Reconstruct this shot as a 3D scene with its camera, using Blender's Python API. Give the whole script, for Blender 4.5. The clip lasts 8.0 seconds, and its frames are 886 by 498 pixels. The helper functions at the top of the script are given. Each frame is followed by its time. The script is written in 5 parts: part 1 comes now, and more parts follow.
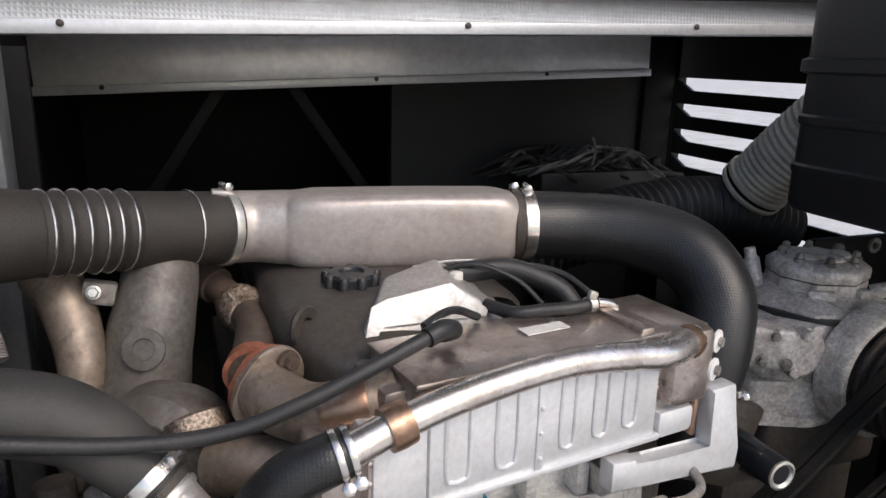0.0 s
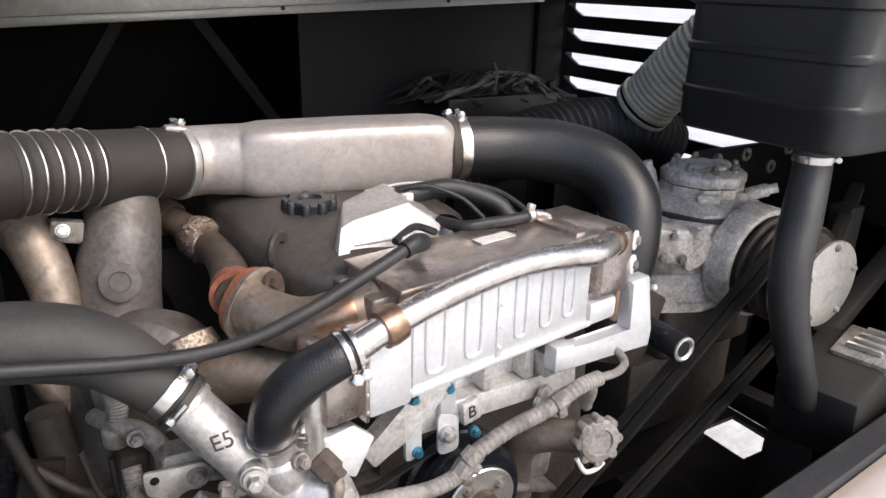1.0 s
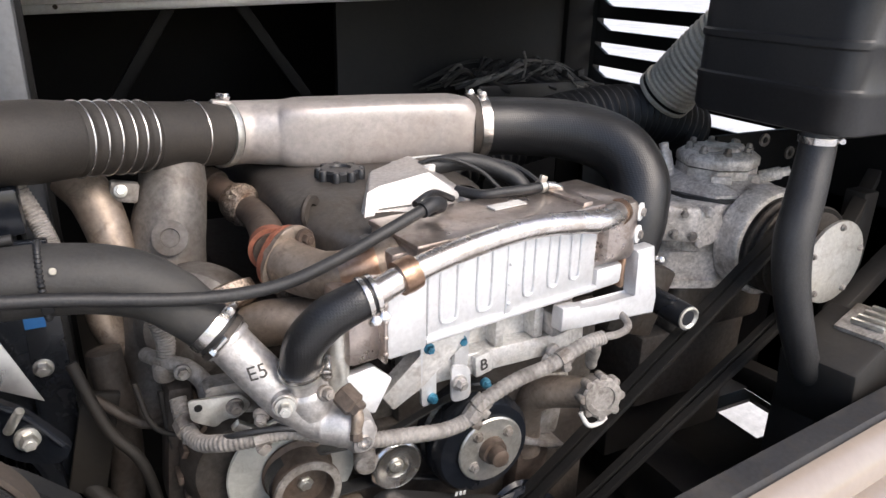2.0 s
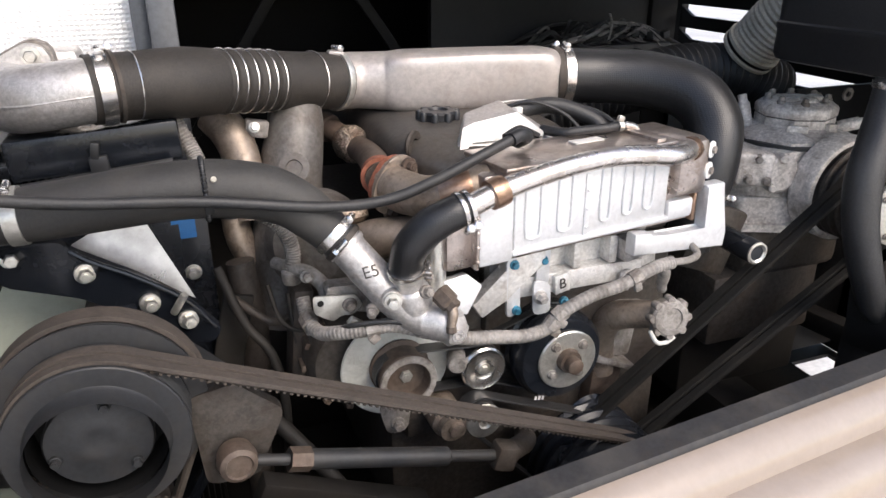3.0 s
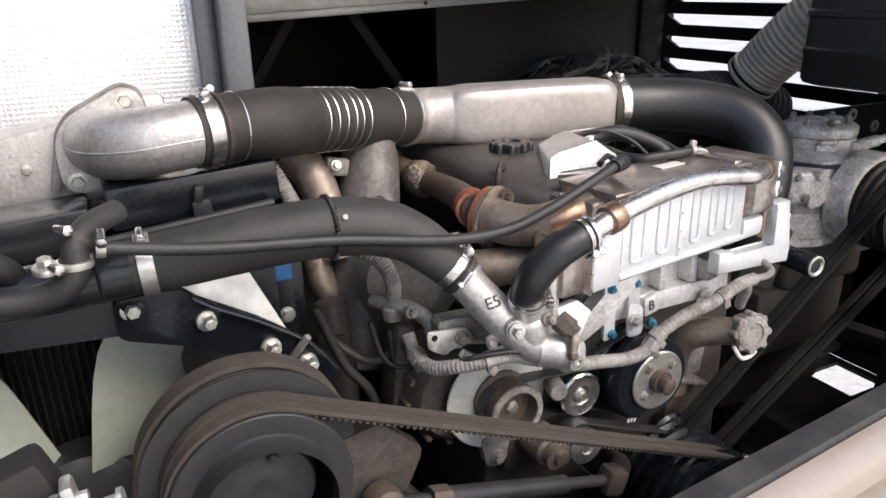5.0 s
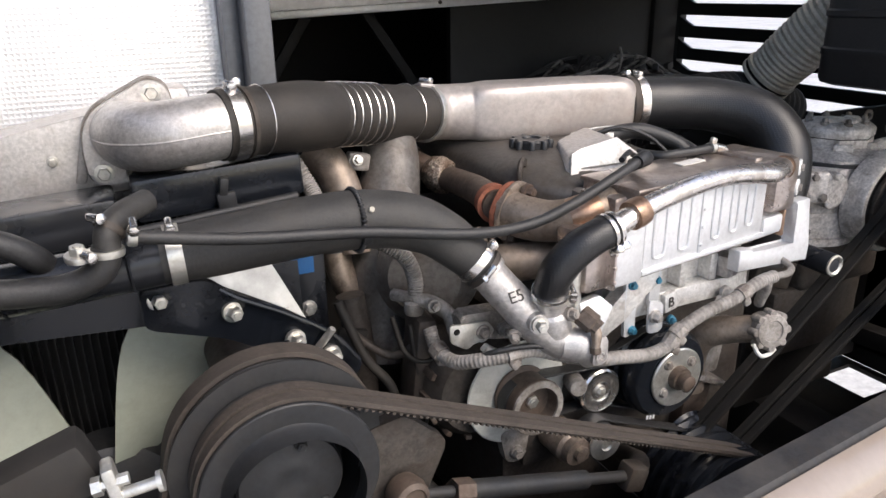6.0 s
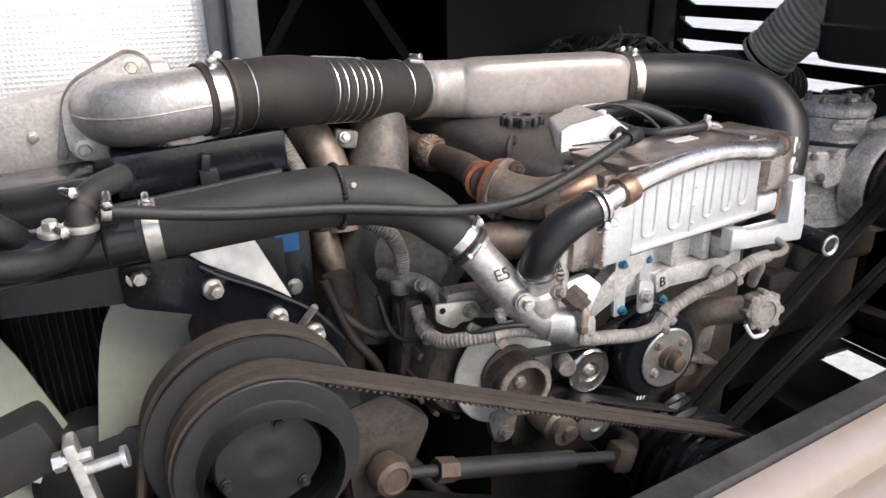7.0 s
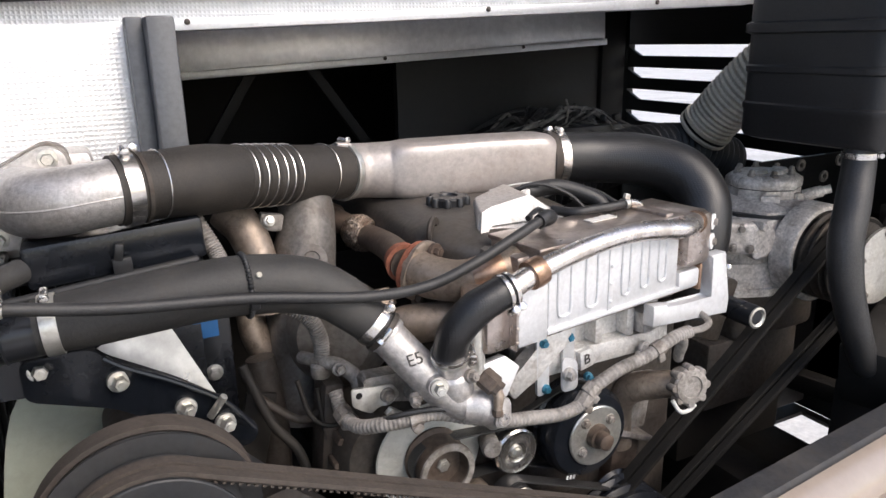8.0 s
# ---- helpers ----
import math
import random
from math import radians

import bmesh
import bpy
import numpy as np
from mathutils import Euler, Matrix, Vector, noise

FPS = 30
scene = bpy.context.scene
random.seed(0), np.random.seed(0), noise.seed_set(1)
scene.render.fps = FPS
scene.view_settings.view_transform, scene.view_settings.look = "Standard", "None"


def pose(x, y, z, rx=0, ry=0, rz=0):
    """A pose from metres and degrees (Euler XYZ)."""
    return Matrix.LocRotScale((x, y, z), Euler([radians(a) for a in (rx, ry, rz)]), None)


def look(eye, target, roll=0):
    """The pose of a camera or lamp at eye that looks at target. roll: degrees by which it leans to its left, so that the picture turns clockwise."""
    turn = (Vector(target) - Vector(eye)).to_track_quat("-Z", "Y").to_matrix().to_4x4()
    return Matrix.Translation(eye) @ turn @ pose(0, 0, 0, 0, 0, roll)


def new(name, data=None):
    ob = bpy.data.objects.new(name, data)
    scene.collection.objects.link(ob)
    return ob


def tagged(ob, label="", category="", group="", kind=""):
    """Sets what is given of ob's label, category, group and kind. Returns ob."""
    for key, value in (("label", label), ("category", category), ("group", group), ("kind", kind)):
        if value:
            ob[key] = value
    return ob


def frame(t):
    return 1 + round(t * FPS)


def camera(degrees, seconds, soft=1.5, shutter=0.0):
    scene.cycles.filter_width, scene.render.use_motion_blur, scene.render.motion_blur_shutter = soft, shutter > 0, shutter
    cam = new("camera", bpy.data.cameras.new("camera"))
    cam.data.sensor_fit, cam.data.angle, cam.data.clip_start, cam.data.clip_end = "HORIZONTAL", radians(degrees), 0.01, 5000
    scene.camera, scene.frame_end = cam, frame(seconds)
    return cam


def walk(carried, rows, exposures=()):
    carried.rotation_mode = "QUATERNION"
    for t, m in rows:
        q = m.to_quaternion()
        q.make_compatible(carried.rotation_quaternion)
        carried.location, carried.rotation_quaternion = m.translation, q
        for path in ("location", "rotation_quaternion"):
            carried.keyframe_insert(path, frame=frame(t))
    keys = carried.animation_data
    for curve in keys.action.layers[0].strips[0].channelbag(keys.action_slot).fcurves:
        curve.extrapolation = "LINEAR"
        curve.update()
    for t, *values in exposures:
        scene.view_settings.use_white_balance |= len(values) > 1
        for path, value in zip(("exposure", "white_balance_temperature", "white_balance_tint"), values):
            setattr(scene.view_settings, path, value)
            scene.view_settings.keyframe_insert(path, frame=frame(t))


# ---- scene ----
cam = camera(63.6, 8.0)
METRES, EYE, TILT, LEAN, TURN = 0.85, 1.6, -15.0, -1.5, -20.5
ROWS = [
    (0.0, 0.0, 0.0, 0.0, 0.0, 0.0, -0.0),
    (0.5, -0.0889, -0.0608, 0.0019, -6.37, -3.96, 1.23),
    (1.0, -0.119, -0.1091, -0.0047, -9.45, -6.03, 2.7),
    (2.5, -0.0995, -0.3119, -0.0819, -2.83, -7.0, 1.5),
    (3.0, -0.131, -0.4004, -0.1171, 0.22, -7.97, 1.57),
    (3.5, -0.2294, -0.4122, -0.117, -1.21, -7.86, 2.44),
    (4.0, -0.3157, -0.4042, -0.1118, -3.62, -7.01, 3.5),
    (4.5, -0.385, -0.395, -0.1082, -5.2, -5.83, 4.06),
    (6.0, -0.4673, -0.395, -0.123, -4.79, -5.14, 3.54),
    (6.5, -0.4571, -0.3909, -0.1306, -4.76, -5.36, 3.55),
    (7.0, -0.4347, -0.3811, -0.1376, -4.42, -6.39, 3.46),
    (7.5, -0.3841, -0.3831, -0.1256, -4.98, -4.83, 3.23),
    (8.0, -0.316, -0.3992, -0.1047, -5.8, -1.65, 4.3),
]
walk(cam, [(t, pose(0, 0, EYE, TILT, LEAN, TURN) @ pose(METRES * x, METRES * y, METRES * z, 90 + pitch, roll, yaw)) for t, x, y, z, yaw, pitch, roll in ROWS],
     exposures=((0.0, 0.45, 6700, 11), (0.5, 0.75, 6700, 11), (1.0, 1.0, 6700, 11), (2.5, 1.05, 6700, 11), (8.0, 0.9, 6700, 11)))

# ---- world and sun ----
world = bpy.data.worlds.new("world")
scene.world = world
world.use_nodes = True
wn = world.node_tree
sky = wn.nodes.new("ShaderNodeTexSky")
sky.sky_type = "NISHITA"
sky.sun_disc = False
sky.sun_elevation = radians(46)
sky.sun_rotation = radians(155)
sky.air_density, sky.dust_density = 1.0, 2.5
wn.links.new(sky.outputs[0], wn.nodes["Background"].inputs[0])
wn.nodes["Background"].inputs[1].default_value = 0.15
sun = new("sun", bpy.data.lights.new("sun", "SUN"))
sun.data.energy, sun.data.angle, sun.data.color = 0.9, radians(30), (1.0, 0.95, 0.9)
sun.matrix_world = look((1.89, -2.63, 5.24), (0.2, 1.0, 1.1))


# ---- materials ----
def mat(name, base, rough=0.5, metal=0.0, var=0.25, scale=30.0, stain=None, amount=0.4, big=5.0, bump=0.15, rvar=0.12, weave=0.0, wstr=0.55, coat=0.0, spec=0.5, grime=0.0):
    """A surface with fine grain, large stains of a second colour, uneven gloss and relief."""
    m = bpy.data.materials.new(name)
    m.use_nodes = True
    t = m.node_tree
    b = t.nodes["Principled BSDF"]

    def node(kind, **values):
        n = t.nodes.new(kind)
        for k, v in values.items():
            n.inputs[k].default_value = v
        return n
    co = t.nodes.new("ShaderNodeTexCoord").outputs["Object"]
    fine, large = node("ShaderNodeTexNoise", Scale=scale, Detail=6.0, Roughness=0.65), node("ShaderNodeTexNoise", Scale=big, Detail=5.0, Roughness=0.6)
    t.links.new(co, fine.inputs["Vector"])
    t.links.new(co, large.inputs["Vector"])
    grain = node("ShaderNodeMix")
    grain.data_type = "RGBA"
    grain.inputs[6].default_value = (*[c * (1 - var) for c in base], 1)
    grain.inputs[7].default_value = (*[min(1, c * (1 + var)) for c in base], 1)
    spread = node("ShaderNodeMapRange")
    spread.inputs["From Min"].default_value, spread.inputs["From Max"].default_value = 0.34, 0.66
    t.links.new(fine.outputs["Fac"], spread.inputs["Value"])
    t.links.new(spread.outputs[0], grain.inputs[0])
    ramp = t.nodes.new("ShaderNodeValToRGB")
    ramp.color_ramp.elements[0].position, ramp.color_ramp.elements[1].position = 0.45, 0.68
    ramp.color_ramp.elements[1].color = (amount, amount, amount, 1)
    t.links.new(large.outputs["Fac"], ramp.inputs[0])
    worn = node("ShaderNodeMix")
    worn.data_type = "RGBA"
    worn.inputs[7].default_value = (*(stain or [c * 0.6 for c in base]), 1)
    t.links.new(ramp.outputs[0], worn.inputs[0])
    t.links.new(grain.outputs[2], worn.inputs[6])
    colour = worn.outputs[2]
    if grime:
        blot = node("ShaderNodeTexNoise", Scale=38.0, Detail=8.0, Roughness=0.72, Distortion=0.6)
        t.links.new(co, blot.inputs["Vector"])
        mask = t.nodes.new("ShaderNodeValToRGB")
        mask.color_ramp.elements[0].position, mask.color_ramp.elements[1].position = 0.5, 0.66
        mask.color_ramp.elements[1].color = (grime, grime, grime, 1)
        t.links.new(blot.outputs["Fac"], mask.inputs[0])
        dirt = node("ShaderNodeMix")
        dirt.data_type = "RGBA"
        dirt.inputs[7].default_value = (*[c * k for c, k in zip(stain or base, (0.5, 0.42, 0.35))], 1)
        t.links.new(mask.outputs[0], dirt.inputs[0])
        t.links.new(colour, dirt.inputs[6])
        colour = dirt.outputs[2]
    t.links.new(colour, b.inputs["Base Color"])
    gloss = node("ShaderNodeMapRange")
    gloss.inputs["To Min"].default_value, gloss.inputs["To Max"].default_value = max(0.03, rough - rvar), min(1, rough + rvar)
    t.links.new(large.outputs["Fac"], gloss.inputs["Value"])
    t.links.new(gloss.outputs[0], b.inputs["Roughness"])
    b.inputs["Metallic"].default_value = metal
    b.inputs["Specular IOR Level"].default_value = spec
    b.inputs["Coat Weight"].default_value = coat
    relief = node("ShaderNodeBump", Strength=bump, Distance=0.002)
    t.links.new(fine.outputs["Fac"], relief.inputs["Height"])
    last = relief
    if weave:
        sep = t.nodes.new("ShaderNodeSeparateXYZ")
        t.links.new(co, sep.inputs[0])
        waves = []
        for axis in "XZ":
            f = t.nodes.new("ShaderNodeMath")
            f.operation = "MULTIPLY"
            f.inputs[1].default_value = 2 * math.pi / weave
            t.links.new(sep.outputs[axis], f.inputs[0])
            s = t.nodes.new("ShaderNodeMath")
            s.operation = "SINE"
            t.links.new(f.outputs[0], s.inputs[0])
            waves.append(s)
        top = t.nodes.new("ShaderNodeMath")
        top.operation = "MAXIMUM"
        t.links.new(waves[0].outputs[0], top.inputs[0])
        t.links.new(waves[1].outputs[0], top.inputs[1])
        last = node("ShaderNodeBump", Strength=wstr, Distance=0.002)
        t.links.new(top.outputs[0], last.inputs["Height"])
        t.links.new(relief.outputs[0], last.inputs["Normal"])
    t.links.new(last.outputs[0], b.inputs["Normal"])
    return m


ALU = mat("cast_aluminium", (0.53, 0.51, 0.495), 0.4, 0.65, 0.2, 160, (0.4, 0.36, 0.32), 0.35, 11, 0.35, grime=0.28)
DUCT = mat("drawn_aluminium", (0.46, 0.42, 0.395), 0.42, 0.5, 0.12, 90, (0.4, 0.34, 0.3), 0.6, 9, 0.18, grime=0.2)
CASTGREY = mat("grey_cast_metal", (0.32, 0.295, 0.27), 0.6, 0.35, 0.25, 140, (0.11, 0.085, 0.065), 0.8, 18, 0.45, grime=0.6)
IRON = mat("dull_iron", (0.065, 0.057, 0.05), 0.62, 0.3, 0.3, 120, (0.075, 0.055, 0.042), 0.6, 10, 0.35, grime=0.6)
ROCKER = mat("dark_rocker_casting", (0.075, 0.068, 0.062), 0.5, 0.35, 0.25, 110, (0.11, 0.09, 0.072), 0.6, 12, 0.35, grime=0.4)
TURBO = mat("heat_dulled_casting", (0.16, 0.147, 0.135), 0.55, 0.4, 0.22, 120, (0.1, 0.075, 0.055), 0.65, 14, 0.3, grime=0.4)
BRASSY = mat("heat_tinted_pipe", (0.33, 0.27, 0.22), 0.5, 0.6, 0.2, 80, (0.19, 0.14, 0.1), 0.6, 12, 0.12, grime=0.55)
STEEL = mat("bright_steel", (0.7, 0.68, 0.66), 0.24, 0.95, 0.1, 120, (0.5, 0.45, 0.4), 0.4, 12, 0.06, grime=0.2)
ZINC = mat("zinc_plate", (0.62, 0.61, 0.57), 0.36, 0.8, 0.12, 140, (0.45, 0.42, 0.36), 0.4, 14, 0.1, grime=0.35)
CLEANALU = mat("clean_cast_aluminium", (0.72, 0.71, 0.69), 0.48, 0.45, 0.17, 150, (0.48, 0.43, 0.38), 0.45, 18, 0.35, grime=0.45)
SMOOTHFOIL = mat("smooth_streaked_foil", (0.96, 0.96, 0.96), 0.34, 0.45, 0.12, 50, (0.6, 0.6, 0.6), 0.5, 7, 0.15)
PANEL = mat("pale_silver_panel", (0.72, 0.725, 0.735), 0.38, 0.45, 0.07, 120, (0.6, 0.61, 0.62), 0.4, 8, 0.06, grime=0.16)
TAN = mat("tarnished_stainless", (0.52, 0.46, 0.425), 0.3, 0.85, 0.15, 60, (0.3, 0.22, 0.16), 0.55, 14, 0.1, grime=0.5)
COPPER = mat("heat_blued_weld", (0.36, 0.24, 0.17), 0.34, 0.85, 0.25, 90, (0.26, 0.15, 0.1), 0.6, 20, 0.15, grime=0.5)
RUSTPIPE = mat("rusty_brown_pipe", (0.11, 0.085, 0.068), 0.6, 0.35, 0.3, 90, (0.12, 0.08, 0.06), 0.7, 14, 0.3, grime=0.5)
RUST = mat("orange_rust", (0.31, 0.105, 0.06), 0.72, 0.1, 0.3, 140, (0.25, 0.1, 0.06), 0.6, 20, 0.4, grime=0.45)
WATERPIPE = mat("dulled_stainless_pipe", (0.8, 0.75, 0.71), 0.27, 0.92, 0.14, 70, (0.36, 0.28, 0.22), 0.5, 18, 0.1, grime=0.3)
BRAID = mat("braided_wire", (0.45, 0.37, 0.3), 0.42, 0.85, 0.75, 260, (0.2, 0.12, 0.08), 0.8, 40, 0.9)
RUBBER = mat("black_rubber", (0.02, 0.02, 0.021), 0.46, 0.0, 0.4, 300, (0.05, 0.048, 0.045), 0.4, 8, 0.35, grime=0.2)
BELT = mat("dull_belt_rubber", (0.009, 0.0087, 0.0083), 0.85, 0.0, 0.25, 200, (0.03, 0.026, 0.022), 0.5, 12, 0.3, spec=0.2)
KNIT = mat("knit_textured_rubber", (0.016, 0.016, 0.017), 0.36, 0.0, 0.25, 300, (0.035, 0.034, 0.032), 0.4, 8, 0.2, weave=0.0036, wstr=0.09)
FABRIC = mat("brown_grey_silicone_hose", (0.025, 0.0213, 0.018), 0.6, 0.0, 0.4, 420, (0.06, 0.05, 0.041), 0.5, 9, 0.5)
GREYHOSE = mat("dusty_grey_rubber", (0.027, 0.026, 0.025), 0.6, 0.0, 0.2, 260, (0.075, 0.07, 0.063), 0.5, 8, 0.3, grime=0.3)
CONDUIT = mat("dusty_grey_conduit", (0.27, 0.25, 0.23), 0.65, 0.0, 0.2, 160, (0.09, 0.08, 0.07), 0.7, 26, 0.4, grime=0.55)
BLACKPAINT = mat("gloss_black_paint", (0.008, 0.0098, 0.0135), 0.26, 0.0, 0.2, 120, (0.028, 0.028, 0.03), 0.5, 6, 0.06, coat=0.15, spec=0.4)
BLACKPLASTIC = mat("black_plastic", (0.018, 0.018, 0.019), 0.42, 0.0, 0.2, 200, (0.03, 0.03, 0.03), 0.4, 6, 0.15)
# near-black: real paint on small parts, deep shade on inner walls and recesses
DARK = mat("black_paint_and_shade", (0.004, 0.004, 0.0043), 0.6, 0.0, 0.3, 90, (0.009, 0.0088, 0.008), 0.5, 5, 0.2, spec=0.3)
# pale metal for the sky's highlight on the black corner sheet
SHEETSHINE = mat("sheet_highlight", (0.42, 0.41, 0.4), 0.3, 0.9, 0.12, 60, (0.12, 0.12, 0.12), 0.4, 8, 0.04)
PULLEY = mat("dark_grey_pulley_paint", (0.024, 0.025, 0.027), 0.5, 0.15, 0.2, 140, (0.055, 0.05, 0.045), 0.5, 9, 0.15, grime=0.3)
DUSTY = mat("dusty_brown_rubber", (0.07, 0.056, 0.046), 0.75, 0.0, 0.2, 220, (0.04, 0.034, 0.03), 0.5, 12, 0.3, grime=0.4)
BLADE = mat("pale_green_nylon", (0.34, 0.37, 0.31), 0.5, 0.0, 0.06, 60, (0.36, 0.38, 0.3), 0.4, 7, 0.06, grime=0.12)
FOIL = mat("silver_foil_insulation", (0.95, 0.95, 0.95), 0.42, 0.3, 0.08, 60, (0.62, 0.63, 0.64), 0.5, 5, 0.2, weave=0.0085, wstr=0.32)
FRAMEGREY = mat("grey_painted_steel", (0.1, 0.104, 0.112), 0.42, 0.2, 0.15, 90, (0.1, 0.1, 0.1), 0.5, 6, 0.12)
# dusty panel with the bay's deep shade put into its base colour
WALLGREY = mat("dusty_shaded_panel", (0.0065, 0.0065, 0.0065), 0.65, 0.0, 0.25, 60, (0.02, 0.019, 0.017), 0.6, 3, 0.15)
CREAM = mat("cream_body_paint", (0.33, 0.27, 0.222), 0.22, 0.0, 0.04, 60, (0.36, 0.3, 0.255), 0.5, 9, 0.03, coat=0.6)
KHAKI = mat("khaki_rubber", (0.46, 0.435, 0.37), 0.62, 0.0, 0.15, 160, (0.24, 0.22, 0.18), 0.5, 9, 0.25, grime=0.3)
WHITE = mat("white_washer", (0.8, 0.8, 0.78), 0.4, 0.1, 0.05, 60, (0.65, 0.63, 0.6), 0.3, 20, 0.05)
BLUE = mat("blue_dyed_zinc", (0.05, 0.22, 0.33), 0.35, 0.6, 0.2, 90, (0.2, 0.3, 0.35), 0.4, 40, 0.1)
BLUELABEL = mat("blue_label", (0.02, 0.12, 0.32), 0.45, 0.0, 0.1, 60, (0.03, 0.1, 0.22), 0.3, 20, 0.03)
PLATE = mat("dusty_grey_green_plate", (0.46, 0.465, 0.43), 0.55, 0.1, 0.08, 120, (0.36, 0.35, 0.32), 0.5, 14, 0.12, grime=0.3)
PAPER = mat("pale_label", (0.68, 0.66, 0.62), 0.6, 0.0, 0.08, 80, (0.5, 0.46, 0.4), 0.4, 30, 0.05)
INK = mat("dark_lettering", (0.05, 0.045, 0.04), 0.6, 0.0, 0.2, 90, None, 0.3, 20, 0.1)
PALEINK = mat("pale_lettering", (0.7, 0.7, 0.68), 0.6, 0.0, 0.1, 90, None, 0.3, 20, 0.1)
COMP = mat("weathered_grey_alloy", (0.68, 0.635, 0.59), 0.5, 0.25, 0.3, 150, (0.24, 0.2, 0.16), 0.65, 20, 0.4, grime=0.5)
CONCRETE = mat("pale_concrete_ground", (0.66, 0.64, 0.61), 0.85, 0.0, 0.15, 25, (0.4, 0.38, 0.35), 0.5, 1.2, 0.3)
EDGE = mat("scuffed_edge_rubber", (0.022, 0.022, 0.024), 0.6, 0.0, 0.3, 120, (0.075, 0.068, 0.06), 0.55, 16, 0.35, grime=0.5)
UNDER = mat("grimy_chassis_paint", (0.012, 0.0107, 0.0095), 0.7, 0.0, 0.3, 60, (0.032, 0.026, 0.02), 0.6, 6, 0.3, grime=0.5)


# ---- mesh helpers ----
HOME = {}


def thing(name, label, category, base, group=""):
    ob = tagged(new(name), label, category, group)
    ob.location = base
    HOME[ob.name] = Vector(base)
    return ob


def finish(name, bm, material, angle=38):
    bmesh.ops.recalc_face_normals(bm, faces=bm.faces)
    me = bpy.data.meshes.new(name)
    bm.to_mesh(me)
    bm.free()
    me.materials.append(material)
    for p in me.polygons:
        p.use_smooth = True
    me.set_sharp_from_angle(angle=radians(angle))
    return me


def part(name, bm, material, parent, label=""):
    home = HOME[parent.name]
    bmesh.ops.translate(bm, verts=bm.verts, vec=-home)
    ob = new(name, finish(name, bm, material))
    ob.parent = parent
    HOME[ob.name] = home
    if label:
        ob["label"] = label
    return ob


def single(name, bm, material, label, category, base=None, group="", kind=""):
    """A thing of one mesh, with its origin at its base."""
    zs = [v.co for v in bm.verts]
    home = Vector(base) if base else Vector((sum(v.x for v in zs) / len(zs), sum(v.y for v in zs) / len(zs), min(v.z for v in zs)))
    bmesh.ops.translate(bm, verts=bm.verts, vec=-home)
    ob = tagged(new(name, finish(name, bm, material)), label, category, group, kind)
    ob.location = home
    HOME[ob.name] = home
    return ob


def B():
    return bmesh.new()


def box(bm, c, s, rot=(0, 0, 0), bevel=0.002, seg=2):
    """A box at centre c of size s, turned by degrees, its edges rounded."""
    r = bmesh.ops.create_cube(bm, size=1, matrix=pose(*c, *rot) @ Matrix.Diagonal((*s, 1)))
    if bevel:
        vs = set(r["verts"])
        es = [e for e in bm.edges if e.verts[0] in vs and e.verts[1] in vs]
        bmesh.ops.bevel(bm, geom=es, offset=min(bevel, 0.4 * min(s)), segments=seg, affect="EDGES", profile=0.5)
    return bm


def basis(axis):
    z = Vector(axis).normalized()
    x = (Vector((0, 0, 1)) if abs(z.z) < 0.9 else Vector((1, 0, 0))).cross(z).normalized()
    return x, z.cross(x), z


def lathe(bm, prof, o, axis=(0, -1, 0), seg=32, ends=True):
    """Turns a profile of (radius, height) about an axis through o."""
    x, y, z = basis(axis)
    o = Vector(o)
    rings = []
    for r, h in prof:
        rings.append([bm.verts.new(o + z * h + (x * math.cos(a) + y * math.sin(a)) * max(r, 1e-5)) for a in (2 * math.pi * i / seg for i in range(seg))])
    for p, q in zip(rings, rings[1:]):
        for i in range(seg):
            bm.faces.new((p[i], p[(i + 1) % seg], q[(i + 1) % seg], q[i]))
    if ends:
        bm.faces.new(rings[0])
        bm.faces.new(rings[-1])
    return bm


def spline(pts, n=8):
    """A smooth line through points: a list of (place, running number)."""
    p = [Vector(q) for q in pts]
    p = [2 * p[0] - p[1]] + p + [2 * p[-1] - p[-2]]
    out = []
    for i in range(1, len(p) - 2):
        a, b, c, d = p[i - 1:i + 3]
        for k in range(n):
            t = k / n
            out.append((0.5 * (2 * b + (c - a) * t + (2 * a - 5 * b + 4 * c - d) * t * t + (3 * b - a - 3 * c + d) * t ** 3), i - 1 + t))
    out.append((p[-2], len(pts) - 1))
    return out


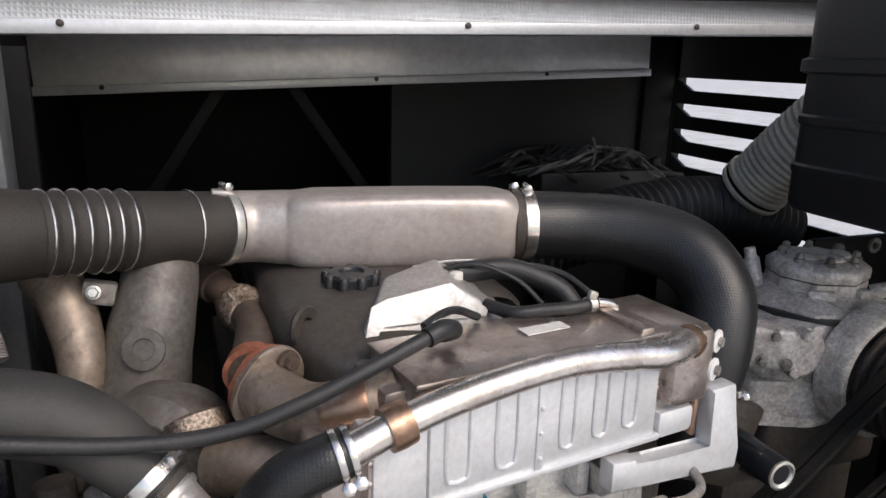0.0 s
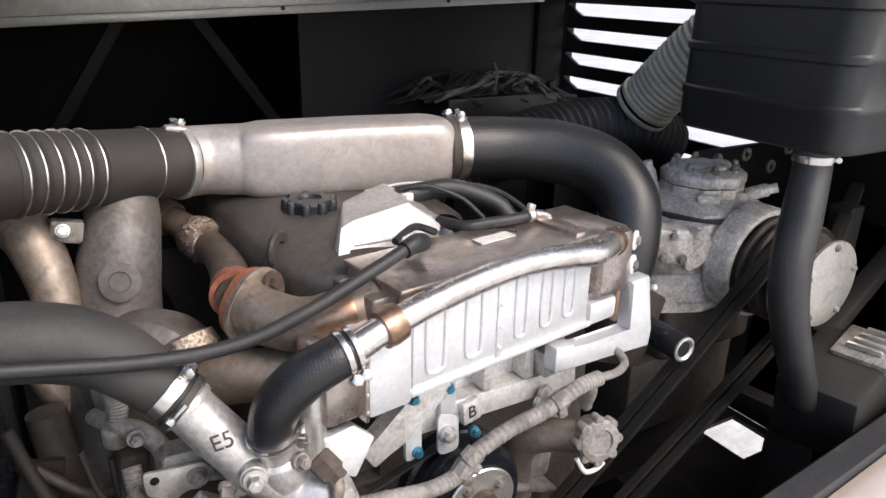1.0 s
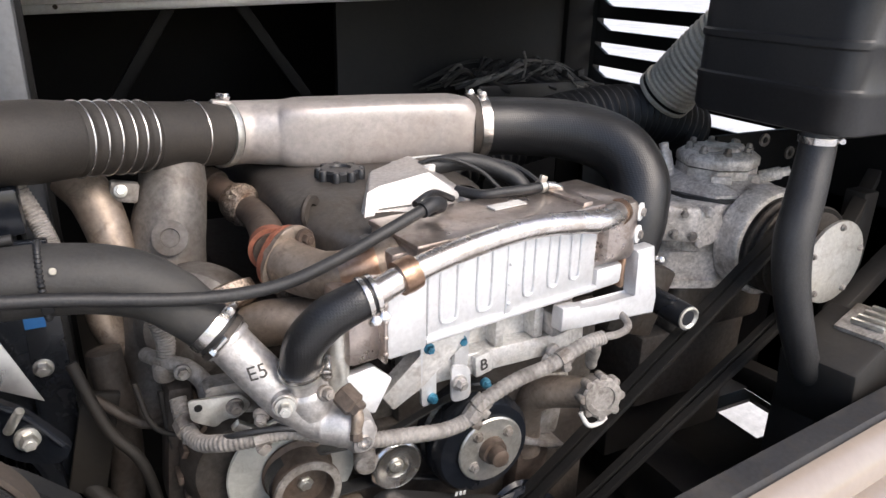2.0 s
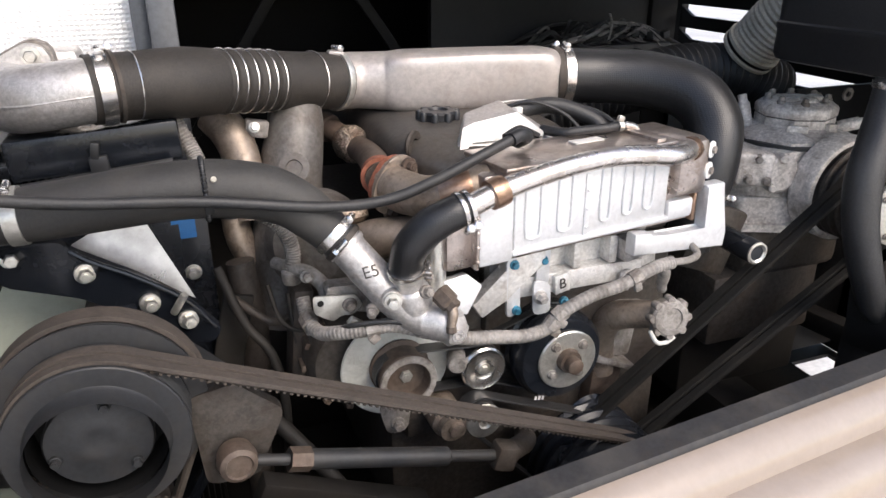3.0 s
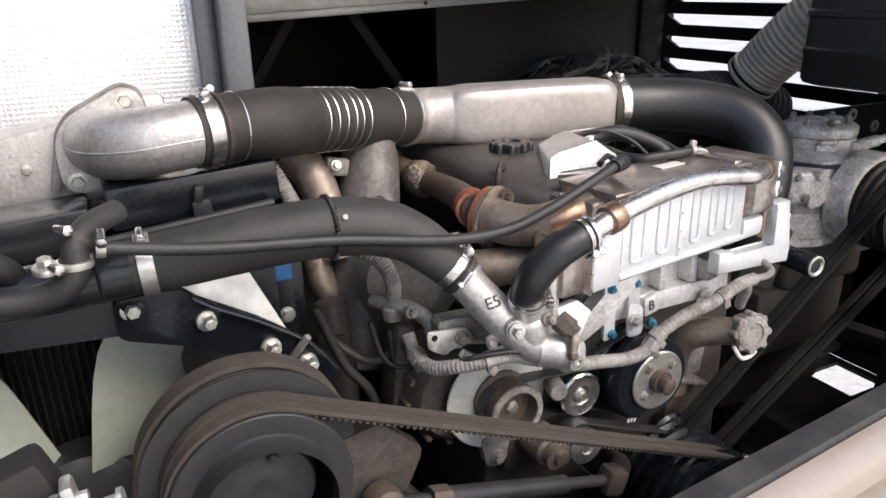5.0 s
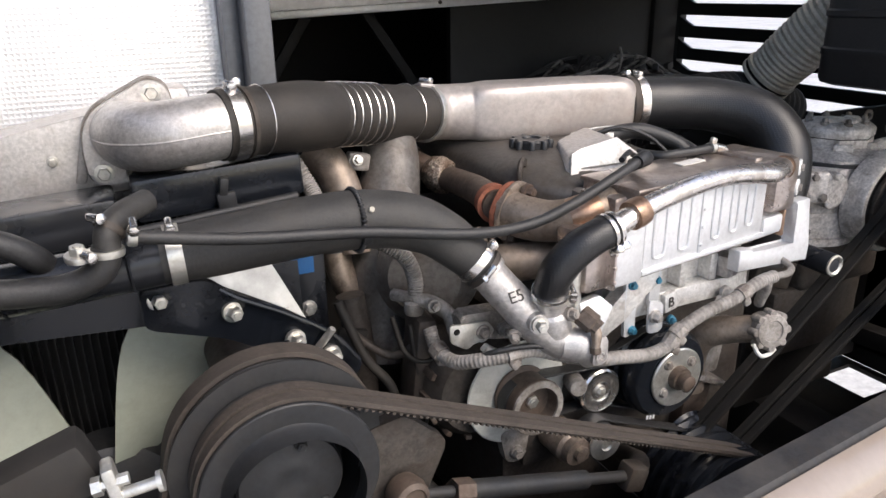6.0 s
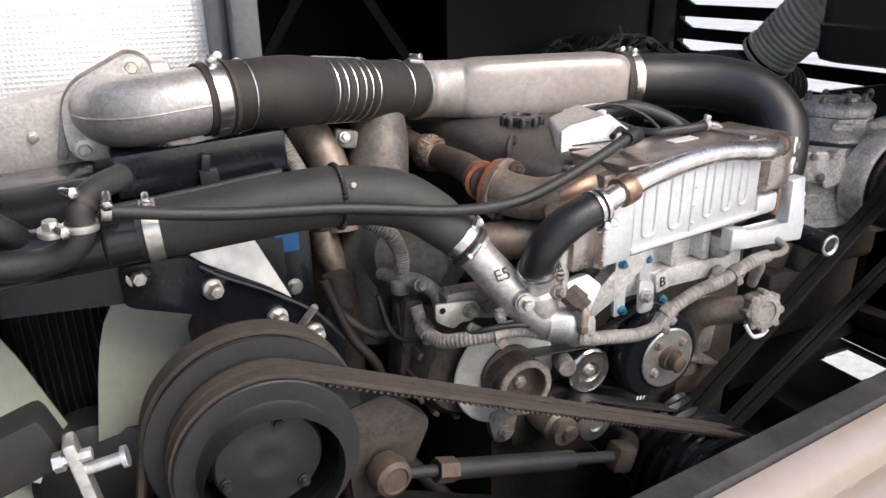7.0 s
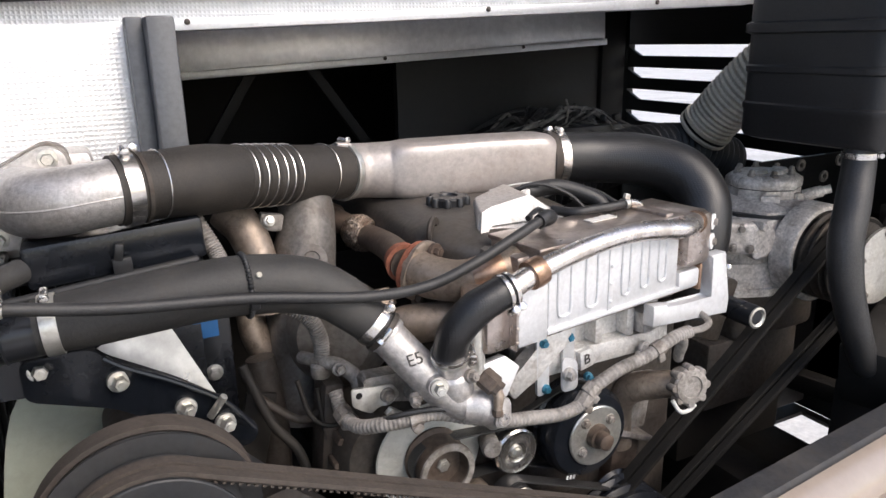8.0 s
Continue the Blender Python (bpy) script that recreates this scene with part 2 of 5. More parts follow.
def sweep(bm, pts, rad, seg=20, n=8, shape=None):
    """A tube along a smooth line. rad: a number, one for each point, or a function of the running number. shape: width, height, power for each point."""
    line = spline(pts, n)
    rings = []
    up = None
    for i, (c, s) in enumerate(line):
        d = (line[min(i + 1, len(line) - 1)][0] - line[max(i - 1, 0)][0]).normalized()
        if shape:
            side = d.cross(Vector((0, 0, 1))).normalized()
        elif up is None:
            side = basis(d)[0]
        else:
            side = up.cross(d).normalized()
        up = d.cross(side).normalized()
        if callable(rad):
            r = rad(s)
        elif isinstance(rad, (list, tuple)):
            k = min(int(s), len(rad) - 2)
            f = s - k
            f = f * f * (3 - 2 * f)
            r = rad[k] * (1 - f) + rad[k + 1] * f
        else:
            r = rad
        ring = []
        for j in range(seg):
            a = 2 * math.pi * j / seg
            u, v = math.cos(a), math.sin(a)
            if shape:
                k = min(int(s), len(shape) - 2)
                f = s - k
                f = f * f * (3 - 2 * f)
                w, h, e = [p * (1 - f) + q * f for p, q in zip(shape[k], shape[k + 1])]
                u, v = w * math.copysign(abs(u) ** (2 / e), u), h * math.copysign(abs(v) ** (2 / e), v)
            else:
                u, v = u * r, v * r
            ring.append(bm.verts.new(c + side * u + up * v))
        rings.append(ring)
    for p, q in zip(rings, rings[1:]):
        for j in range(seg):
            bm.faces.new((p[j], p[(j + 1) % seg], q[(j + 1) % seg], q[j]))
    bm.faces.new(rings[0])
    bm.faces.new(rings[-1])
    return bm


def on_line(pts, s):
    """Place and direction at the running number s of a smooth line."""
    line = spline(pts, 24)
    i = min(range(len(line)), key=lambda k: abs(line[k][1] - s))
    return line[i][0], (line[min(i + 1, len(line) - 1)][0] - line[max(i - 1, 0)][0]).normalized()


def prism(bm, outline, depth, o=(0, 0, 0), u=(1, 0, 0), v=(0, 0, 1), bevel=0.0):
    """A plate: an outline in the plane of u and v at o, depth metres thick along u x v."""
    u, v, o = Vector(u).normalized(), Vector(v).normalized(), Vector(o)
    w = u.cross(v)
    lo = [bm.verts.new(o + u * a + v * b) for a, b in outline]
    hi = [bm.verts.new(o + u * a + v * b + w * depth) for a, b in outline]
    fs = [bm.faces.new(lo), bm.faces.new(hi)]
    for i in range(len(lo)):
        fs.append(bm.faces.new((lo[i], lo[(i + 1) % len(lo)], hi[(i + 1) % len(lo)], hi[i])))
    if bevel:
        bmesh.ops.bevel(bm, geom=list({e for f in fs for e in f.edges}), offset=bevel, segments=2, affect="EDGES", profile=0.5)
    return bm


def round_outline(points, r, k=5):
    """An outline with its corners rounded."""
    out = []
    n = len(points)
    for i in range(n):
        a, b, c = Vector(points[i - 1]), Vector(points[i]), Vector(points[(i + 1) % n])
        m = min(r, 0.45 * (a - b).length, 0.45 * (c - b).length)
        p, q = b + (a - b).normalized() * m, b + (c - b).normalized() * m
        for j in range(k + 1):
            t = j / k
            out.append(tuple((1 - t) ** 2 * p + 2 * t * (1 - t) * b + t * t * q))
    return out


def bolt(parent, o, axis=(0, -1, 0), r=0.009, material=None, washer=1.35, length=0.012):
    """A flanged hexagon bolt head, its seat at o."""
    bm = lathe(B(), [(r * washer, -0.004), (r * washer, 0.0015), (r * washer * 0.95, 0.0025), (r, 0.003)], o, axis, 20)
    lathe(bm, [(r, 0.002), (r, length * 0.85), (r * 0.85, length)], o, axis, 6)
    lathe(bm, [(r * 0.5, length * 0.9), (r * 0.45, length * 1.12)], o, axis, 12)
    return part("bolt", bm, material or ZINC, parent)


def clamp(parent, o, axis, r, width=0.014, material=None, screw=(0, 0, 1), thick=0.0022):
    """A band clamp round a hose, with its screw housing."""
    w = width / 2
    band = part("clamp", lathe(B(), [(r - 0.002, -w), (r + thick, -w), (r + thick * 1.3, 0), (r + thick, w), (r - 0.002, w)], o, axis, 40), material or STEEL, parent, "steel band clamp")
    z = Vector(axis).normalized()
    s = Vector(screw)
    s = (s - z * s.dot(z)).normalized()
    t = z.cross(s)
    c = Vector(o) + s * (r + 0.006)
    bm = lathe(B(), [(0.0048, -0.011), (0.0048, 0.009), (0.004, 0.01)], c, t, 14)
    lathe(bm, [(0.0065, 0.009), (0.0065, 0.014), (0.005, 0.015)], c, t, 6)
    part("screw", bm, STEEL, band)
    return band


def loop_path(c1, r1, c2, r2, steps=36):
    """A belt's line round two pulleys, as (x, z, dx, dz outward)."""
    d = Vector(c2) - Vector(c1)
    a, b = math.atan2(d.y, d.x), math.acos((r1 - r2) / d.length)
    out = []
    for c, r, f, t in ((c1, r1, a + b, a - b + 2 * math.pi), (c2, r2, a - b, a + b)):
        for i in range(steps + 1):
            g = f + (t - f) * i / steps
            out.append((c[0] + r * math.cos(g), c[1] + r * math.sin(g), math.cos(g), math.sin(g)))
    return out


def belt(parent, c1, r1, c2, r2, y1, y2, width, thick, material, cogs=0.0):
    """One V-belt round two pulleys; y1, y2: the places of the pulleys along their axes."""
    bm = B()
    path = loop_path(c1, r1, c2, r2)
    fine = []
    for i, p in enumerate(path):
        q = path[(i + 1) % len(path)]
        n = max(1, int(math.hypot(q[0] - p[0], q[1] - p[1]) / 0.02))
        fine += [[a + (b - a) * k / n for a, b in zip(p, q)] for k in range(n)]
    rings = []
    for x, z, u, v in fine:
        f = min(1, max(0, (x - c1[0]) / (c2[0] - c1[0]))) if abs(c2[0] - c1[0]) > 1e-6 else 0
        y = y1 + (y2 - y1) * f
        rings.append([bm.verts.new((x + u * k * thick, y + w * width / 2, z + v * k * thick)) for k, w in ((0, -0.75), (0.35, -1), (1, -0.95), (1, 0.95), (0.35, 1), (0, 0.75))])
    for p, q in zip(rings, rings[1:] + rings[:1]):
        for j in range(6):
            bm.faces.new((p[j], p[(j + 1) % 6], q[(j + 1) % 6], q[j]))
    if cogs:
        run = 0.0
        for p, q in zip(fine, fine[1:] + fine[:1]):
            d = math.hypot(q[0] - p[0], q[1] - p[1])
            while run < d:
                f = run / d
                x, z, u, v = [a + (b - a) * f for a, b in zip(p, q)]
                g = min(1, max(0, (x - c1[0]) / (c2[0] - c1[0])))
                box(bm, (x - u * 0.0015, y1 + (y2 - y1) * g, z - v * 0.0015), (0.004, width * 0.8, 0.0026), (0, -math.degrees(math.atan2(v, u)) + 90, 0), 0)
                run += cogs
            run -= d
    return part("belt", bm, material, parent)


def pulley_profile(r, width, grooves, depth=0.008, inner=0.0):
    """A grooved rim, from its back at 0 to its front at width."""
    out = [(inner, 0), (r, 0)]
    w = width / grooves
    for g in range(grooves):
        h = g * w
        out += [(r, h + w * 0.12), (r - depth, h + w * 0.38), (r - depth, h + w * 0.62), (r, h + w * 0.88), (r, h + w)]
    return out


def words(parent, text, o, size, u, v, material, name="lettering"):
    """Raised lettering, laid in the plane of u and v at o."""
    cu = bpy.data.curves.new("words", "FONT")
    cu.body, cu.size, cu.extrude, cu.align_x, cu.align_y = text, size, 0.0006, "CENTER", "CENTER"
    tmp = new("words", cu)
    bpy.context.view_layer.update()
    me = bpy.data.meshes.new_from_object(tmp.evaluated_get(bpy.context.evaluated_depsgraph_get()))
    bpy.data.objects.remove(tmp)
    bpy.data.curves.remove(cu)
    u = Vector(u).normalized()
    w = u.cross(Vector(v)).normalized()
    m = Matrix((u, w.cross(u), w)).transposed().to_4x4()
    me.transform(Matrix.Translation(Vector(o) - HOME[parent.name]) @ m)
    me.materials.append(material)
    ob = new(name, me)
    ob.parent = parent
    HOME[ob.name] = HOME[parent.name]
    return ob


def struct(name, bm, material, label=""):
    ob = tagged(new(name, finish(name, bm, material)), label, "", "", "structure")
    HOME[ob.name] = Vector((0, 0, 0))
    return ob


# ---- the setting ----
bm = B()
bmesh.ops.create_grid(bm, x_segments=8, y_segments=8, size=300)
struct("ground", bm, CONCRETE, "pale dusty concrete ground under the bus")
# left, far and inner walls added to close the bay, near-black for its shade
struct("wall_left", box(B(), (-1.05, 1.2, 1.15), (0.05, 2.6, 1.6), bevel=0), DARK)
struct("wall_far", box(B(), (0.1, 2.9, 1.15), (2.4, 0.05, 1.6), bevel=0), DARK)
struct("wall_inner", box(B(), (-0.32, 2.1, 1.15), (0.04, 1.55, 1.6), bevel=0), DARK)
back = struct("wall_back", box(B(), (1.0, 1.985, 1.1), (0.83, 0.03, 1.2), bevel=0.003), WALLGREY, "dusty bulkhead panel, near-black for the deep shade there")
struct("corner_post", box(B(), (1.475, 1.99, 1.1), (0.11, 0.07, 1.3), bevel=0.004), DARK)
# panel added behind the radiator to keep the sky from showing through
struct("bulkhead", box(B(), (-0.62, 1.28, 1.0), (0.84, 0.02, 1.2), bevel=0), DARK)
# lid out of view, added and angled to block the high sky
struct("shade_lid", box(B(), (0.25, 0.795, 3.0), (2.65, 2.15, 0.03), (-62, 0, 0), 0.004), WALLGREY, "unseen raised lid, added to hold back overhead light, dark inside")
# near-black slab, its colour holding the shade under the roof
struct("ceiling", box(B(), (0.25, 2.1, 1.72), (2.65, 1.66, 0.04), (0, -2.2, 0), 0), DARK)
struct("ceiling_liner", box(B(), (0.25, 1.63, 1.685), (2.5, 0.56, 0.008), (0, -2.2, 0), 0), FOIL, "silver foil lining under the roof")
# unseen strip added to keep daylight out above the upper beam
struct("ceiling_filler", box(B(), (0.25, 1.45, 1.95), (2.65, 0.3, 0.02), bevel=0), DARK)

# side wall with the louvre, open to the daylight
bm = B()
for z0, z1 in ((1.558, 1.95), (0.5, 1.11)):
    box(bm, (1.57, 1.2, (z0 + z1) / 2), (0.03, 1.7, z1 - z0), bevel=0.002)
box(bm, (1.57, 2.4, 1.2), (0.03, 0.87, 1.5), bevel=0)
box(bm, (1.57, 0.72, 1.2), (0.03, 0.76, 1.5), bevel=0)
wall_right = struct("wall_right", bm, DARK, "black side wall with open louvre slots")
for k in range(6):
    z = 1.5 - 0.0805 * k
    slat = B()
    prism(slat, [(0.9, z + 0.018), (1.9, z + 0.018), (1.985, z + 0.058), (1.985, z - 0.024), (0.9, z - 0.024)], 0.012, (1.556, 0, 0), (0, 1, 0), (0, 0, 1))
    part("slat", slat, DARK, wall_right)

# sloping foil-faced beams and the post
for name, y, z0, h, x0, x1, slope in (("beam_lower", 1.94, 1.5, 0.14, -0.3, 1.42, 2.45), ("beam_upper", 1.3, 1.625, 0.32, -1.03, 1.45, 1.9)):
    mid = (x0 + x1) / 2
    beam = struct(name, box(B(), (mid, y + (0.053 if h > 0.2 else 0.03), z0 + h / 2 + (mid * math.tan(radians(slope)))), (x1 - x0, 0.05, h), (-6 if h > 0.2 else 0, -slope, 0), 0.002), FOIL if h > 0.2 else SMOOTHFOIL, "silver foil insulation on a body beam")
    lip = box(B(), (mid, y - 0.001, z0 + 0.011 + mid * math.tan(radians(slope))), (x1 - x0, 0.02, 0.022), (0, -slope, 0), 0.002)
    part("trim", lip, PANEL, beam, "bright metal edging strip")
    for x in (-0.15, 0.53, 1.05):
        part("screw", lathe(B(), [(0.006, -0.002), (0.006, 0.003), (0.003, 0.005)], (x, y - 0.011, z0 + 0.016 + x * math.tan(radians(slope))), (0, -1, 0), 12), IRON, beam)
bm = B()
box(bm, (-0.64, 1.165, 1.43), (0.74, 0.02, 0.4), bevel=0.003)
struct("insulation_panel", bm, FOIL, "silver foil insulation panel with a woven grid")
bm = B()
box(bm, (-0.262, 1.13, 1.1), (0.028, 0.05, 1.08), bevel=0.003)
box(bm, (-0.226, 1.09, 1.1), (0.045, 0.07, 1.08), bevel=0.005)
struct("post", bm, FRAMEGREY, "grey painted steel body post")
for a, b in (((0.15, 1.54), (-0.18, 1.045)), ((0.3, 1.54), (0.64, 1.048))):
    d = Vector((b[0] - a[0], 0, b[1] - a[1]))
    bm = box(B(), ((a[0] + b[0]) / 2, 2.03, (a[1] + b[1]) / 2), (d.length, 0.02, 0.032), (0, math.degrees(math.atan2(-d.z, d.x)), 0), 0.002)
    struct("brace", bm, DARK, "black diagonal steel brace")

# under the engine: chassis rails and an added light-blocking sheet with gaps
bm = B()
box(bm, (0.3, 0.95, 0.5), (0.09, 1.6, 0.12), bevel=0.006)
box(bm, (0.95, 1.25, 0.52), (0.12, 1.2, 0.14), bevel=0.006)
box(bm, (0.2, 0.62, 0.52), (2.4, 0.06, 0.08), bevel=0.006)
box(bm, (0.3, 1.3, 0.48), (2.5, 0.1, 0.1), bevel=0.006)
struct("chassis", bm, UNDER, "grimy black chassis rails")
# sheet added to darken the view below; bright ground shows through its gaps
bm = B()
for x0, x1, y0, y1 in ((-1.05, 1.56, 0.3, 0.775), (-1.05, 0.845, 0.775, 0.85), (0.94, 1.56, 0.775, 0.85), (-1.05, 1.56, 0.85, 0.9), (-1.05, 1.385, 0.9, 1.05), (1.53, 1.56, 0.9, 1.05), (-1.05, 1.56, 1.05, 2.95)):
    box(bm, ((x0 + x1) / 2, (y0 + y1) / 2, 0.44), (x1 - x0 - 0.001, y1 - y0, 0.012), bevel=0)
struct("floor_blocker", bm, UNDER, "added black sheet that keeps the underside dark, with open gaps")

# rear body edge
bm = B()
prism(bm, [(0, 0), (0.012, 0.012), (0.05, 0.016), (0.058, 0.006), (0.058, -0.03), (0, -0.03)], 2.9, (-1.0, 0.305, 0.905), (0, 1, 0), (0, 0, 1))
rear = thing("rear_body", "cream painted rear body panel with black rubber edge", "body panel", (0.45, 0.3, 0.4))
part("rubber_edge", bm, EDGE, rear, "matt black rubber edge")
bm = B()
prism(bm, [(0, 0), (-0.012, -0.002), (-0.03, -0.012), (-0.045, -0.03), (-0.05, -0.05), (-0.085, -0.056), (-0.1, -0.07), (-0.13, -0.16), (-0.15, -0.35), (-0.14, -0.5), (0, -0.5)], 2.9, (-1.0, 0.305, 0.915), (0, 1, 0), (0, 0, 1))
part("panel", bm, CREAM, rear, "glossy cream paint")
part("catch", lathe(B(), [(0.02, 0), (0.018, 0.004), (0.008, 0.005)], (0.42, 0.262, 0.864), (0, -0.5, 1), 20), CREAM, rear)
part("sticker", box(B(), (0.62, 0.237, 0.8575), (0.012, 0.026, 0.002), (10, 0, 0), 0), WHITE, rear, "small white sticker")
rear.matrix_world = Matrix.Translation((0, 0.0, 0.02)) @ Matrix.Rotation(radians(5.7), 4, "Z") @ Matrix.Translation((0.45, 0.3, 0.4))

# ---- radiator, shroud and fan ----
rad = thing("radiator", "black radiator with fine vertical fins and top frame", "radiator", (-0.6, 0.98, 0.45))
part("core", box(B(), (-0.62, 1.0, 0.86), (0.76, 0.06, 0.83), bevel=0), DARK, rad)
fins = B()
for i in range(64):
    box(fins, (-0.985 + i * 0.0119, 0.962, 0.86), (0.0022, 0.02, 0.82), bevel=0)
tagged(part("fin_pack", fins, PULLEY, rad), kind="stuff")
part("top_tank", box(B(), (-0.345, 0.9, 1.31), (0.24, 0.1, 0.062), (0, -3.5, 0), 0.006), BLACKPAINT, rad)
part("side_tank", box(B(), (-0.76, 0.9, 1.268), (0.55, 0.1, 0.06), (0, -3, 0), 0.006), BLACKPAINT, rad)
part("rail", box(B(), (-0.62, 0.93, 1.275), (0.78, 0.1, 0.02), (0, -3, 0), 0.003), BLACKPAINT, rad)
part("rod", sweep(B(), [(-0.52, 0.835, 1.262), (-0.38, 0.835, 1.275), (-0.24, 0.835, 1.288)], 0.007, 12), PULLEY, rad)
clip = box(B(), (-0.342, 0.838, 1.291), (0.026, 0.012, 0.03), (0, -4, 0), 0.002)
box(clip, (-0.345, 0.838, 1.315), (0.012, 0.014, 0.025), (0, 10, 0), 0.002)
part("clip", clip, BLACKPLASTIC, rad)
strip = part("side_strip", box(B(), (-0.228, 0.85, 1.03), (0.05, 0.012, 0.5), bevel=0.003), BLACKPAINT, rad)
bolt(strip, (-0.235, 0.844, 1.099), r=0.01)
part("label", box(B(), (-0.24, 0.842, 1.185), (0.036, 0.002, 0.05), bevel=0), BLUELABEL, rad, "blue label")

shroud = thing("fan_shroud", "black steel fan shroud with bolted bracket plates", "fan shroud", (-0.56, 0.86, 0.5))
cx, cz = -0.56, 0.85
arc = [(cx + 0.34 * math.cos(radians(a)), cz + 0.34 * math.sin(radians(a))) for a in range(0, 181, 6)]
bm = B()
lathe(bm, [(0.315, 0), (0.315, 0.1), (0.322, 0.103), (0.335, 0.1), (0.335, 0)], (cx, 0.92, cz), (0, -1, 0), 72, False)
part("ring", bm, BLACKPAINT, shroud)
bm = prism(B(), [p for p in arc if -0.42 < p[0] - cx < 0.32] + [(cx - 0.43, cz + 0.1), (cx - 0.43, cz + 0.4), (cx + 0.12, cz + 0.41), (cx + 0.325, cz + 0.2)], 0.006, (0, 0.868, 0))
part("plate", bm, BLACKPAINT, shroud)
part("corner_sheet", prism(B(), [(-0.06, 0.05), (-0.02, 0.045), (0.125, -0.04), (0.125, 0.1), (0.05, 0.14), (-0.06, 0.13)], 0.004, (-0.372, 0.838, 1.115), (1, 0, 0), (0, 0.1, 1)), BLACKPAINT, shroud)
# the sheet's highlight, laid on as a paler triangle
part("highlight_facet", prism(B(), [(-0.045, 0.06), (0.135, -0.045), (0.066, 0.115)], 0.003, (-0.372, 0.803, 1.115), (1, 0.1, 0), (0, 0.3, 1)), SHEETSHINE, shroud, "pale facet that stands for the highlight on the black sheet")
bracket = [(0, 0.012), (0.06, 0.02), (0.085, 0.02), (0.1, 0.006), (0.175, -0.034), (0.235, -0.075), (0.28, -0.13), (0.262, -0.152), (0.222, -0.14), (0.18, -0.108), (0.1, -0.065), (0.0, -0.04)]
part("bracket", prism(B(), round_outline(bracket, 0.012), 0.012, (-0.478, 0.735, 1.208), (1, -0.2, 0), (0, 0, 1), 0.002), BLACKPAINT, shroud)
part("bracket_lip", sweep(B(), [(-0.385, 0.7, 1.216), (-0.36, 0.692, 1.2), (-0.305, 0.68, 1.172), (-0.25, 0.668, 1.135), (-0.215, 0.66, 1.09)], 0.004, 8), BLACKPAINT, shroud)
part("bracket_band", prism(B(), [(-0.95, 0.0), (-0.475, 0.016), (-0.475, -0.035), (-0.7, -0.02), (-0.95, -0.06)], 0.012, (0, 0.75, 1.202)), BLACKPAINT, shroud)
for p in ((-0.459, 0.725, 1.206), (-0.372, 0.7, 1.181), (-0.297, 0.682, 1.131), (-0.25, 0.675, 1.1)):
    bolt(shroud, p, (0.15, -1, 0.1), 0.0095, washer=1.5, length=0.018)
part("stud", lathe(B(), [(0.0055, 0), (0.0055, 0.04), (0.0045, 0.042)], (-0.268, 0.68, 1.112), (0.4, -0.4, 0.75), 12), ZINC, shroud)
part("hook", sweep(B(), [(-0.345, 0.68, 1.115), (-0.335, 0.65, 1.14), (-0.315, 0.64, 1.146)], 0.008, 10), BLACKPAINT, shroud)

fan = thing("cooling_fan", "pale green nylon cooling fan with broad blades", "fan", (cx, 0.86, cz))
part("hub", lathe(B(), [(0.09, 0), (0.09, 0.06), (0.07, 0.075)], (cx, 0.9, cz), (0, -1, 0), 40), PULLEY, fan)
for k in range(5):
    a0 = radians(59 + k * 360 / 5)
    bm = B()
    grid = []
    for i in range(7):
        r = 0.08 + 0.222 * i / 6
        half = radians(22.5 - (0, 0, 0, 0, 0.3, 1.2, 3.4)[i])
        row = []
        for j in range(9):
            f = j / 8 - 0.5
            g = a0 + 2 * half * f - 0.02 * (i / 6)
            y = 0.835 - 0.055 * f * (1.1 - 0.4 * i / 6) + 0.02 * f * f
            row.append((cx + r * math.cos(g), y, cz + r * math.sin(g)))
        grid.append(row)
    top = [[bm.verts.new(p) for p in row] for row in grid]
    low = [[bm.verts.new((p[0], p[1] + 0.004, p[2])) for p in row] for row in grid]
    for i in range(6):
        for j in range(8):
            bm.faces.new((top[i][j], top[i][j + 1], top[i + 1][j + 1], top[i + 1][j]))
            bm.faces.new((low[i][j], low[i + 1][j], low[i + 1][j + 1], low[i][j + 1]))
    for i in range(6):
        for j in (0, 8):
            bm.faces.new((top[i][j], top[i + 1][j], low[i + 1][j], low[i][j]))
    for j in range(8):
        for i in (0, 6):
            bm.faces.new((top[i][j], top[i][j + 1], low[i][j + 1], low[i][j]))
    part("blade", bm, BLADE, fan)

# ---- charge air line ----
tank = thing("intercooler_tank", "cast aluminium intercooler end tank", "intercooler", (-0.6, 1.03, 1.28))
bm = B()
prism(bm, [(-0.95, 1.27), (-0.95, 1.33), (-0.75, 1.36), (-0.5, 1.41), (-0.42, 1.44), (-0.36, 1.44), (-0.33, 1.3), (-0.5, 1.28)], 0.09, (0, 1.075, 0), bevel=0.008)
part("body", bm, ALU, tank)
part("flange", prism(B(), [(-0.535, 1.31), (-0.515, 1.395), (-0.5, 1.395), (-0.52, 1.31)], 0.012, (0, 0.985, 0), bevel=0.003), ALU, tank)
bolt(tank, (-0.56, 0.985, 1.345), r=0.006)

elbow = thing("charge_air_elbow", "cast aluminium elbow pipe with a bolted flange", "pipe elbow", (-0.45, 0.96, 1.33))
eline = [(-0.455, 0.985, 1.385), (-0.455, 0.93, 1.385), (-0.44, 0.885, 1.387), (-0.405, 0.862, 1.391), (-0.36, 0.855, 1.396), (-0.315, 0.857, 1.4)]
part("pipe", sweep(B(), eline, [0.05, 0.049, 0.048, 0.0472, 0.0465, 0.046], 40, 8), ALU, elbow)
